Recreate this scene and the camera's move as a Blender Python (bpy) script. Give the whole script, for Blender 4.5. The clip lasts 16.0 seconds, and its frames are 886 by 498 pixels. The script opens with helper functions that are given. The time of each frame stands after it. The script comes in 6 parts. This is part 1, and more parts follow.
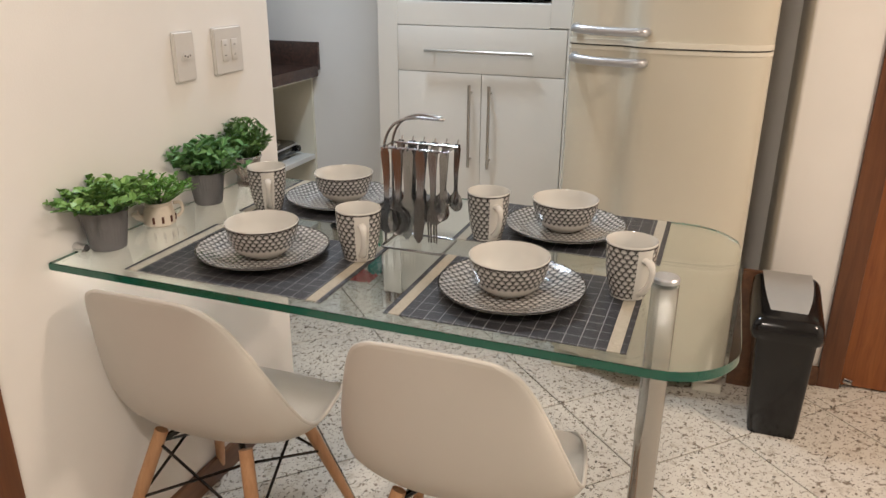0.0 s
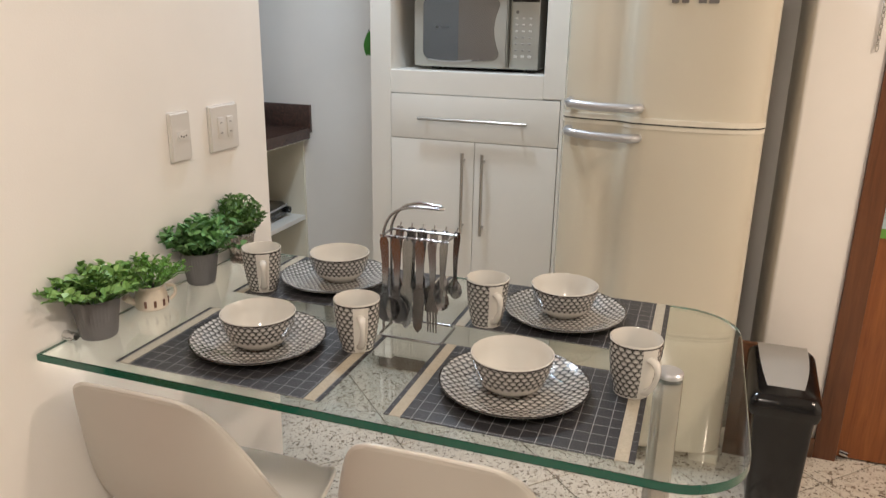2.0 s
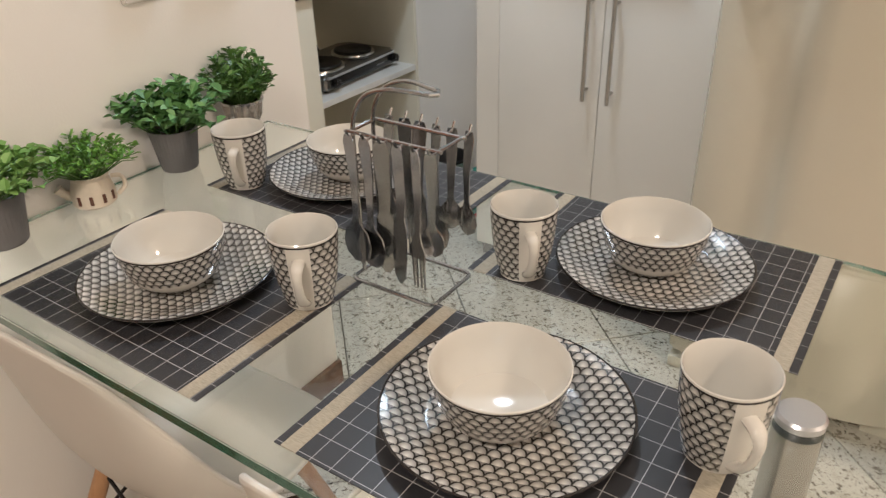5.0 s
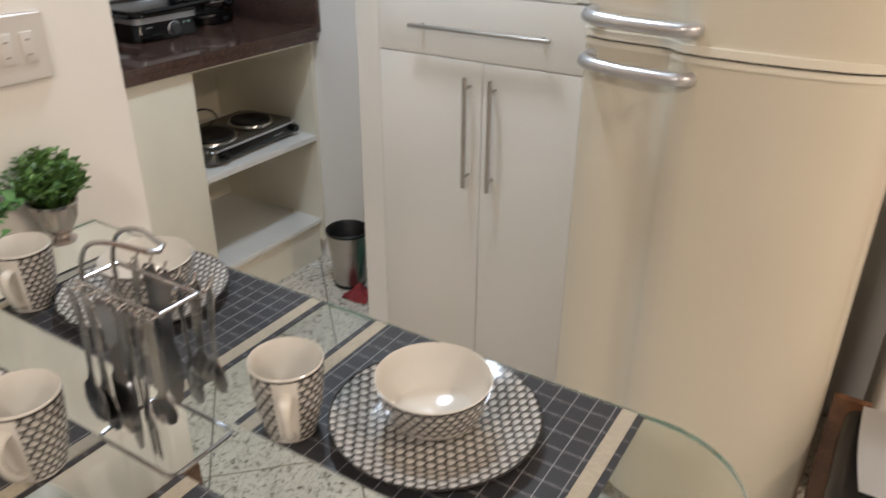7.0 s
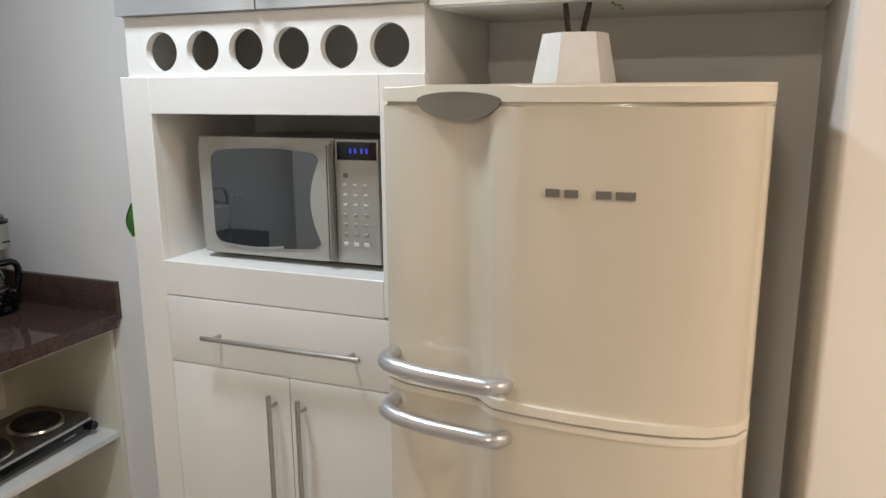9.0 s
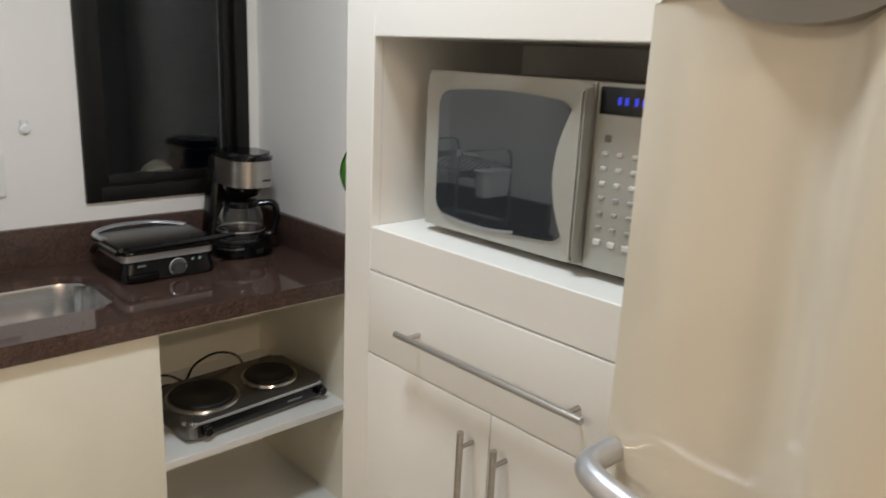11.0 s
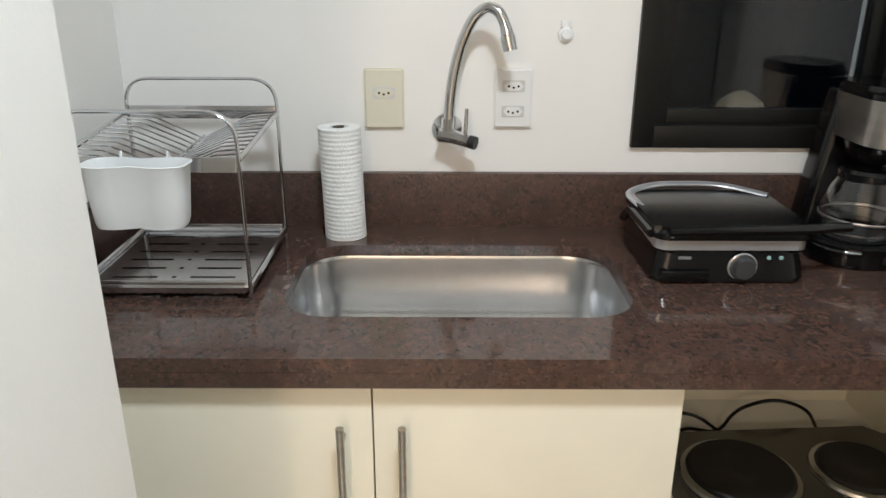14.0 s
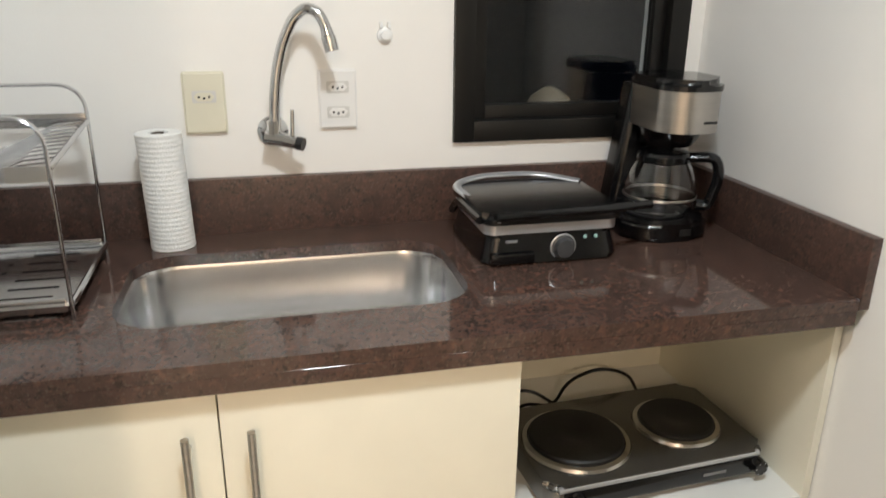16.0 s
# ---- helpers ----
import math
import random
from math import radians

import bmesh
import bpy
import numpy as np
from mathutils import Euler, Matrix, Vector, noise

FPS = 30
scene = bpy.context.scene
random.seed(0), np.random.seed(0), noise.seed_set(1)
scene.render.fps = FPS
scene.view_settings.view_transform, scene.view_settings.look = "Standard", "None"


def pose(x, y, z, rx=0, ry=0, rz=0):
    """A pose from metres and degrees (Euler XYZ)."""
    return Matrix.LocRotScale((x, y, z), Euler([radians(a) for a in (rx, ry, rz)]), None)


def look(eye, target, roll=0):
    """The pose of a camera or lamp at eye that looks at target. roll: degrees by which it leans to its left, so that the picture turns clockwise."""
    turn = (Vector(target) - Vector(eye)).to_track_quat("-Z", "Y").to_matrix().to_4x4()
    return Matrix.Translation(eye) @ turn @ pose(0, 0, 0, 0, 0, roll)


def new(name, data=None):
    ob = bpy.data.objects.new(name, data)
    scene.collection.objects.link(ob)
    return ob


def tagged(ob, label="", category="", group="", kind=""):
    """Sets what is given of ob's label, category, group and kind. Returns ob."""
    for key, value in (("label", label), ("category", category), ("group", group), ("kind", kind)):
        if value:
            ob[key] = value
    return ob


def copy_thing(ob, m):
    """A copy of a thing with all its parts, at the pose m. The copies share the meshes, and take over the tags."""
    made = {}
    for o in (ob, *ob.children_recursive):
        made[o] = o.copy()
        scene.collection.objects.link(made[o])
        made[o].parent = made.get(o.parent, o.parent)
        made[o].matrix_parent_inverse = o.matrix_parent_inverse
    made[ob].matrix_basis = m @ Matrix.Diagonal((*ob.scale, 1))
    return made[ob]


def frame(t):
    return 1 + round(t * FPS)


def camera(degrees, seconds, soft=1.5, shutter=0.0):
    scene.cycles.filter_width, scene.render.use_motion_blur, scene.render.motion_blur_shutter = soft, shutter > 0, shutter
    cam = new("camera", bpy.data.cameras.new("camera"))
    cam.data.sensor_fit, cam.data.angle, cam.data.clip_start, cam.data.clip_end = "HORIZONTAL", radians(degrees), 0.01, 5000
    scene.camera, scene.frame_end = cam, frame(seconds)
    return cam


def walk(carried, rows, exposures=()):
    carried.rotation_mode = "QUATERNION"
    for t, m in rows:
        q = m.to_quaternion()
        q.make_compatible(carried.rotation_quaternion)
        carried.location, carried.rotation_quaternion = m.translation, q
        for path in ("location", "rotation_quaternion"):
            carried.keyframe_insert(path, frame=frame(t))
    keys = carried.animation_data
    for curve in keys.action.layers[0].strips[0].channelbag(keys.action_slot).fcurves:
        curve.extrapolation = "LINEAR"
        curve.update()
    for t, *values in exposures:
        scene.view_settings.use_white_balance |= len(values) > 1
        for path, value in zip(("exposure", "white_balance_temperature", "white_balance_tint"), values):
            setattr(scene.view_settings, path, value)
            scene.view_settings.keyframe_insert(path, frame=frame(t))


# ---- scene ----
cam = camera(61.5, 16.0, soft=1.3, shutter=0.3)
PATH = [
    (0, (1.032, 0.931, 1.402), (0.385, 2.685, 0.694), 0.4),
    (0.5, (1.031, 0.931, 1.455), (0.423, 2.721, 0.803), 1.1),
    (1, (1.019, 0.931, 1.488), (0.409, 2.738, 0.886), 1.4),
    (1.5, (1.003, 0.939, 1.51), (0.375, 2.751, 0.941), 1.3),
    (2, (0.984, 0.968, 1.488), (0.363, 2.771, 0.885), 1.0),
    (2.5, (0.979, 1.05, 1.434), (0.362, 2.798, 0.683), 0.7),
    (3, (0.996, 1.16, 1.411), (0.33, 2.841, 0.556), 0.5),
    (3.5, (1.024, 1.28, 1.393), (0.297, 2.904, 0.481), -0.6),
    (4, (1.001, 1.41, 1.379), (0.247, 2.982, 0.4), -1.0),
    (4.2, (0.985, 1.468, 1.384), (0.203, 3.023, 0.399), -1.1),
    (6.3, (1.087, 1.777, 1.406), (-0.149, 2.998, 0.415), -2.0),
    (6.5, (1.098, 1.81, 1.414), (-0.056, 3.119, 0.436), -1.0),
    (7, (1.141, 1.896, 1.474), (0.201, 3.416, 0.575), 0.4),
    (7.5, (1.167, 1.962, 1.548), (0.392, 3.647, 0.799), 0.7),
    (8, (1.15, 2.025, 1.62), (0.461, 3.806, 1.026), 0.1),
    (8.2, (1.136, 2.053, 1.643), (0.475, 3.858, 1.09), -0.3),
    (10.3, (1.099, 2.642, 1.699), (-0.004, 4.281, 1.392), 1.3),
    (10.4, (1.068, 2.661, 1.696), (-0.086, 4.261, 1.369), 1.7),
    (10.5, (1.045, 2.682, 1.682), (-0.161, 4.24, 1.336), 2.0),
    (11, (0.944, 2.8, 1.607), (-0.465, 4.127, 1.1), 2.6),
    (11.5, (0.878, 2.96, 1.556), (-0.716, 4.002, 0.944), 3.0),
    (12, (0.796, 3.02, 1.519), (-0.919, 3.799, 0.846), 2.5),
    (12.5, (0.616, 3.044, 1.488), (-1.13, 3.704, 0.77), 1.6),
    (13, (0.448, 3.052, 1.473), (-1.33, 3.594, 0.734), 0.7),
    (13.5, (0.304, 3.094, 1.478), (-1.54, 3.348, 0.747), 0.1),
    (14, (0.167, 3.118, 1.472), (-1.707, 3.119, 0.772), 0.2),
    (14.5, (0.082, 3.144, 1.441), (-1.794, 3.088, 0.75), -1.0),
    (15, (0.084, 3.153, 1.397), (-1.779, 3.305, 0.685), -1.1),
    (15.5, (0.133, 3.132, 1.38), (-1.692, 3.47, 0.635), 0.0),
    (16, (0.195, 3.105, 1.451), (-1.637, 3.555, 0.785), 0.6),
]
EXPOSURES = [(0.0, -0.40, 5900, 10), (4.2, -0.42, 6000, 10), (6.4, -0.40, 5850, 10), (8.2, -0.42, 5950, 11), (10.4, -0.58, 6000, 10), (11.2, -0.30, 6250, 10), (12.2, -0.10, 6100, 10), (13.2, 0.06, 6150, 9), (14.5, 0.22, 6200, 8), (16.0, 0.30, 6500, 9)]
walk(cam, [(t, look(eye, target, roll)) for t, eye, target, roll in PATH], EXPOSURES)

# ---- light: night outside, a cool lamp over the kitchen, warm lamps over the dining side ----
world = bpy.data.worlds.new("world")
scene.world = world
world.use_nodes = True
world.node_tree.nodes["Background"].inputs[0].default_value = (0.004, 0.005, 0.008, 1)
world.node_tree.nodes["Background"].inputs[1].default_value = 0.3


def area_lamp(name, x, y, z, size, watts, color):
    d = bpy.data.lights.new(name, "AREA")
    d.shape, d.size, d.energy, d.color = "DISK", size, watts, color
    ob = new(name, d)
    ob.matrix_basis = pose(x, y, z)
    return ob


area_lamp("kitchen_lamp", 0.00, 3.26, 2.52, 0.24, 23, (0.87, 0.94, 0.985))
area_lamp("dining_lamp", 0.90, 0.80, 2.50, 0.24, 46, (1.0, 0.83, 0.66))
area_lamp("hall_lamp", 2.50, 2.55, 2.48, 0.24, 44, (1.0, 0.76, 0.55))


# ---- helpers ----
WORLD = {}


def thing(name, x=0, y=0, z=0, rz=0, label="", category="", group="", kind=""):
    """An Empty at the base of a thing."""
    ob = new(name)
    ob.empty_display_size = 0.05
    ob.matrix_basis = pose(x, y, z, 0, 0, rz)
    WORLD[ob] = ob.matrix_basis.copy()
    return tagged(ob, label, category, group, kind)


def mesh_of(name, bm, smooth=True, angle=35):
    me = bpy.data.meshes.new(name)
    bmesh.ops.recalc_face_normals(bm, faces=bm.faces)
    for f in bm.faces:
        f.smooth = smooth
    lim = radians(angle)
    for e in bm.edges:
        e.smooth = not (len(e.link_faces) == 2 and e.calc_face_angle(0) > lim)
    bm.to_mesh(me)
    bm.free()
    return me


def part(name, bm, material, parent=None, label="", local=False, kind="", category=""):
    """Links a bmesh as one mesh. Its points are in the world, or, with local, in the thing's own space."""
    me = mesh_of(name, bm)
    for m in (material if isinstance(material, (list, tuple)) else [material]):
        me.materials.append(m)
    ob = new(name, me)
    if parent is not None:
        ob.parent = parent
        if local:
            WORLD[ob] = WORLD[parent]
        else:
            ob.matrix_parent_inverse = WORLD[parent].inverted()
            WORLD[ob] = Matrix()
    return tagged(ob, label, category, "", kind)


def sub(name, bm, material, parent_part, label=""):
    """A piece of a part, in the same space as that part."""
    me = mesh_of(name, bm)
    me.materials.append(material)
    ob = new(name, me)
    ob.parent = parent_part
    WORLD[ob] = WORLD[parent_part]
    return tagged(ob, label)


def box(x0, y0, z0, x1, y1, z1, bev=0.0, seg=2, bm=None):
    own = bmesh.new()
    v = [own.verts.new(p) for p in ((x0, y0, z0), (x1, y0, z0), (x1, y1, z0), (x0, y1, z0), (x0, y0, z1), (x1, y0, z1), (x1, y1, z1), (x0, y1, z1))]
    for f in ((3, 2, 1, 0), (4, 5, 6, 7), (0, 1, 5, 4), (1, 2, 6, 5), (2, 3, 7, 6), (3, 0, 4, 7)):
        own.faces.new([v[i] for i in f])
    if bev:
        bmesh.ops.bevel(own, geom=own.edges[:], offset=bev, segments=seg, affect="EDGES", profile=0.6)
    if bm is None:
        return own
    return merge(bm, own)


def merge(bm, other, m=None):
    me = bpy.data.meshes.new("tmp")
    if m is not None:
        other.transform(m)
    other.to_mesh(me)
    other.free()
    bm.from_mesh(me)
    bpy.data.meshes.remove(me)
    return bm


def tube(points, r, seg=10, cap=True, closed=False, flat=1.0):
    """A round bar along points; r is one radius or one for each point; flat squeezes it sideways."""
    bm = bmesh.new()
    pts = [Vector(p) for p in points]
    n = len(pts)
    rr = r if isinstance(r, (list, tuple)) else [r] * n
    rings, up = [], None
    for i, p in enumerate(pts):
        a = pts[(i - 1) % n] if (closed or i > 0) else p
        b = pts[(i + 1) % n] if (closed or i < n - 1) else p
        d = (b - a).normalized()
        if up is None:
            up = Vector((0, 0, 1)) if abs(d.z) < 0.9 else Vector((0, 1, 0))
        s = d.cross(up).normalized()
        up = s.cross(d).normalized()
        rings.append([bm.verts.new(p + rr[i] * (math.cos(2 * math.pi * k / seg) * s * flat + math.sin(2 * math.pi * k / seg) * up)) for k in range(seg)])
    for i in range(n if closed else n - 1):
        A, B = rings[i], rings[(i + 1) % n]
        for k in range(seg):
            bm.faces.new((A[k], A[(k + 1) % seg], B[(k + 1) % seg], B[k]))
    if cap and not closed:
        bm.faces.new(rings[0])
        bm.faces.new(rings[-1][::-1])
    return bm


def arc(cx, cy, r, a0, a1, n=8):
    return [(cx + r * math.cos(radians(a0 + (a1 - a0) * i / n)), cy + r * math.sin(radians(a0 + (a1 - a0) * i / n))) for i in range(n + 1)]


def round_path(points, r, n=6, closed=False):
    """Points of a polyline with its corners rounded."""
    out, m = [], len(points)
    pts = [Vector(p) for p in points]
    for i, p in enumerate(pts):
        if not closed and i in (0, m - 1):
            out.append(p)
            continue
        a, b = pts[i - 1], pts[(i + 1) % m]
        da, db = (a - p), (b - p)
        q = min(r, da.length * 0.49, db.length * 0.49)
        s, e = p + da.normalized() * q, p + db.normalized() * q
        for k in range(n + 1):
            t = k / n
            out.append(s * (1 - t) ** 2 + p * 2 * t * (1 - t) + e * t * t)
    return out


def turned(profile, wide, high):
    """A profile for lathe(), widened and heightened."""
    return [(r * wide, z * high) for r, z in profile]


def lathe(profile, seg=40, uv=None, bm=None):
    """Turns (radius, height) points round z. uv(r, z, angle, i) gives texture places."""
    bm = bm or bmesh.new()
    lay = bm.loops.layers.uv.verify()
    rings = []
    for r, z in profile:
        if r < 1e-5:
            rings.append([bm.verts.new((0, 0, z))])
        else:
            rings.append([bm.verts.new((r * math.cos(2 * math.pi * k / seg), r * math.sin(2 * math.pi * k / seg), z)) for k in range(seg)])
    for i in range(len(profile) - 1):
        A, B = rings[i], rings[i + 1]
        for k in range(seg):
            j = (k + 1) % seg
            if len(A) == 1 and len(B) == 1:
                continue
            if len(A) == 1:
                c = [(A[0], i, k + .5), (B[j], i + 1, k + 1), (B[k], i + 1, k)]
            elif len(B) == 1:
                c = [(A[k], i, k), (A[j], i, k + 1), (B[0], i + 1, k + .5)]
            else:
                c = [(A[k], i, k), (A[j], i, k + 1), (B[j], i + 1, k + 1), (B[k], i + 1, k)]
            f = bm.faces.new([v for v, _, _ in c])
            if uv:
                for loop, (v, ii, kk) in zip(f.loops, c):
                    loop[lay].uv = uv(profile[ii][0], profile[ii][1], kk / seg, v.co)
    return bm


def plate_shape(outline, z0, z1, bm=None):
    """A flat slab from an outline in x, y."""
    bm = bm or bmesh.new()
    lo = [bm.verts.new((x, y, z0)) for x, y in outline]
    hi = [bm.verts.new((x, y, z1)) for x, y in outline]
    bm.faces.new(lo[::-1])
    bm.faces.new(hi)
    n = len(outline)
    for i in range(n):
        bm.faces.new((lo[i], lo[(i + 1) % n], hi[(i + 1) % n], hi[i]))
    return bm


def rounded_rect(x0, y0, x1, y1, r, n=6):
    return arc(x1 - r, y1 - r, r, 0, 90, n) + arc(x0 + r, y1 - r, r, 90, 180, n) + arc(x0 + r, y0 + r, r, 180, 270, n) + arc(x1 - r, y0 + r, r, 270, 360, n)


# ---- materials ----
def nodes_of(name):
    m = bpy.data.materials.new(name)
    m.use_nodes = True
    nt = m.node_tree
    return m, nt, nt.nodes["Principled BSDF"]


def node(nt, kind, **values):
    n = nt.nodes.new(kind)
    for key, value in values.items():
        if key in n.inputs:
            n.inputs[key].default_value = value
    return n


def surface(name, color, rough=0.5, metal=0.0, var=0.08, scale=6.0, bump=0.05, grain=150.0, coat=0.0, rvar=0.1, tint=None, stretch=(1, 1, 1)):
    """A plain coloured surface with clouds of tone, fine grain and uneven gloss."""
    m, nt, b = nodes_of(name)
    co = nt.nodes.new("ShaderNodeTexCoord")
    mp = nt.nodes.new("ShaderNodeMapping")
    mp.inputs["Scale"].default_value = stretch
    nt.links.new(co.outputs["Object"], mp.inputs["Vector"])
    n1 = node(nt, "ShaderNodeTexNoise", Scale=scale, Detail=4.0, Roughness=0.6)
    n2 = node(nt, "ShaderNodeTexNoise", Scale=grain, Detail=3.0)
    for n in (n1, n2):
        nt.links.new(mp.outputs[0], n.inputs["Vector"])
    mix = nt.nodes.new("ShaderNodeMix")
    mix.data_type = "RGBA"
    dark = tint or tuple(c * (1 - 2 * var) for c in color)
    mix.inputs[6].default_value = (*dark, 1)
    mix.inputs[7].default_value = (*color, 1)
    ramp = node(nt, "ShaderNodeMapRange")
    ramp.inputs[1].default_value, ramp.inputs[2].default_value = 0.3, 0.65
    nt.links.new(n1.outputs["Fac"], ramp.inputs[0])
    nt.links.new(ramp.outputs[0], mix.inputs[0])
    nt.links.new(mix.outputs[2], b.inputs["Base Color"])
    rr = node(nt, "ShaderNodeMapRange")
    rr.inputs[3].default_value, rr.inputs[4].default_value = max(0.02, rough - rvar * rough), rough + rvar * rough
    nt.links.new(n2.outputs["Fac"], rr.inputs[0])
    nt.links.new(rr.outputs[0], b.inputs["Roughness"])
    b.inputs["Metallic"].default_value = metal
    b.inputs["Coat Weight"].default_value = coat
    b.inputs["Coat Roughness"].default_value = 0.08
    if bump:
        bp = node(nt, "ShaderNodeBump", Strength=bump, Distance=0.002)
        nt.links.new(n2.outputs["Fac"], bp.inputs["Height"])
        nt.links.new(bp.outputs[0], b.inputs["Normal"])
    return m


def glass(name, color=(1, 1, 1), rough=0.0, ior=1.5):
    m, nt, b = nodes_of(name)
    b.inputs["Base Color"].default_value = (*color, 1)
    b.inputs["Transmission Weight"].default_value = 1
    b.inputs["Roughness"].default_value = rough
    b.inputs["IOR"].default_value = ior
    return m


def speckled(name, base, marks, rough, bump=0.0, coat=0.0, cloud=0.06):
    """A stone: clouds of tone, and for each (scale, low, high, colour) a set of grains."""
    m, nt, b = nodes_of(name)
    co = nt.nodes.new("ShaderNodeTexCoord")
    info = nt.nodes.new("ShaderNodeObjectInfo")
    add = nt.nodes.new("ShaderNodeVectorMath")
    add.operation = "MULTIPLY_ADD"
    add.inputs[1].default_value = (7.0, 5.0, 3.0)
    nt.links.new(info.outputs["Random"], add.inputs[0])
    nt.links.new(co.outputs["Object"], add.inputs[2])
    n0 = node(nt, "ShaderNodeTexNoise", Scale=5.0, Detail=3.0)
    nt.links.new(add.outputs[0], n0.inputs["Vector"])
    mix = nt.nodes.new("ShaderNodeMix")
    mix.data_type = "RGBA"
    mix.inputs[6].default_value = (*[c * (1 - 2 * cloud) for c in base], 1)
    mix.inputs[7].default_value = (*base, 1)
    nt.links.new(n0.outputs["Fac"], mix.inputs[0])
    last = mix.outputs[2]
    for i, (scale, low, high, color) in enumerate(marks):
        n = node(nt, "ShaderNodeTexNoise", Scale=scale, Detail=3.0, Roughness=0.55, Distortion=0.25)
        off = nt.nodes.new("ShaderNodeVectorMath")
        off.inputs[1].default_value = (3.1 * i, 1.7 * i, 0.9 * i)
        nt.links.new(add.outputs[0], off.inputs[0])
        nt.links.new(off.outputs[0], n.inputs["Vector"])
        r = node(nt, "ShaderNodeMapRange")
        r.inputs[1].default_value, r.inputs[2].default_value = low, high
        nt.links.new(n.outputs["Fac"], r.inputs[0])
        k = nt.nodes.new("ShaderNodeMix")
        k.data_type = "RGBA"
        k.inputs[7].default_value = (*color, 1)
        nt.links.new(r.outputs[0], k.inputs[0])
        nt.links.new(last, k.inputs[6])
        last = k.outputs[2]
    nt.links.new(last, b.inputs["Base Color"])
    b.inputs["Roughness"].default_value = rough
    b.inputs["Coat Weight"].default_value = coat
    b.inputs["Coat Roughness"].default_value = 0.05
    return m


def grained_wood(name, light, dark, rough=0.35, stretch=(30, 30, 2), scale=1.5):
    m, nt, b = nodes_of(name)
    co = nt.nodes.new("ShaderNodeTexCoord")
    mp = nt.nodes.new("ShaderNodeMapping")
    mp.inputs["Scale"].default_value = stretch
    nt.links.new(co.outputs["Object"], mp.inputs["Vector"])
    n1 = node(nt, "ShaderNodeTexNoise", Scale=scale, Detail=6.0, Roughness=0.65, Distortion=0.5)
    nt.links.new(mp.outputs[0], n1.inputs["Vector"])
    mix = nt.nodes.new("ShaderNodeMix")
    mix.data_type = "RGBA"
    mix.inputs[6].default_value, mix.inputs[7].default_value = (*dark, 1), (*light, 1)
    ramp = node(nt, "ShaderNodeMapRange")
    ramp.inputs[1].default_value, ramp.inputs[2].default_value = 0.32, 0.68
    nt.links.new(n1.outputs["Fac"], ramp.inputs[0])
    nt.links.new(ramp.outputs[0], mix.inputs[0])
    nt.links.new(mix.outputs[2], b.inputs["Base Color"])
    b.inputs["Roughness"].default_value = rough
    bp = node(nt, "ShaderNodeBump", Strength=0.08, Distance=0.002)
    nt.links.new(n1.outputs["Fac"], bp.inputs["Height"])
    nt.links.new(bp.outputs[0], b.inputs["Normal"])
    return m


def scale_glaze(name, white, ink, width=0.13):
    """Glazed china printed with rows of fish scales in the texture's cells."""
    m, nt, b = nodes_of(name)
    uv = nt.nodes.new("ShaderNodeTexCoord")
    sep = nt.nodes.new("ShaderNodeSeparateXYZ")
    nt.links.new(uv.outputs["UV"], sep.inputs[0])

    def math_node(op, a, c=None, d=None):
        n = nt.nodes.new("ShaderNodeMath")
        n.operation = op
        for i, v in enumerate((a, c, d)):
            if v is None:
                continue
            if isinstance(v, (int, float)):
                n.inputs[i].default_value = v
            else:
                nt.links.new(v, n.inputs[i])
        return n.outputs[0]

    u, v = sep.outputs[0], sep.outputs[1]
    row = math_node("FLOOR", v)
    shift = math_node("MULTIPLY", math_node("MODULO", math_node("ADD", row, 1000.0), 2.0), 0.5)
    fx = math_node("MULTIPLY", math_node("SUBTRACT", math_node("FRACT", math_node("ADD", math_node("ADD", u, 1000.0), shift)), 0.5), 2.0)
    fy = math_node("FRACT", math_node("ADD", v, 1000.0))
    d = math_node("SQRT", math_node("ADD", math_node("MULTIPLY", fx, fx), math_node("MULTIPLY", fy, fy)))
    line = math_node("ABSOLUTE", math_node("SUBTRACT", d, 1.0))
    ink_a = nt.nodes.new("ShaderNodeMapRange")
    ink_a.inputs[1].default_value, ink_a.inputs[2].default_value = width * 0.75, width * 1.25
    ink_a.inputs[3].default_value, ink_a.inputs[4].default_value = 1.0, 0.0
    nt.links.new(line, ink_a.inputs[0])
    inner = nt.nodes.new("ShaderNodeMapRange")
    inner.inputs[1].default_value, inner.inputs[2].default_value = 0.15, 1.0
    inner.inputs[3].default_value, inner.inputs[4].default_value = 0.0, 0.70
    nt.links.new(d, inner.inputs[0])
    fac = math_node("MAXIMUM", ink_a.outputs[0], inner.outputs[0])
    mix = nt.nodes.new("ShaderNodeMix")
    mix.data_type = "RGBA"
    mix.inputs[6].default_value, mix.inputs[7].default_value = (*white, 1), (*ink, 1)
    nt.links.new(fac, mix.inputs[0])
    nt.links.new(mix.outputs[2], b.inputs["Base Color"])
    b.inputs["Roughness"].default_value = 0.12
    b.inputs["Coat Weight"].default_value = 0.4
    return m


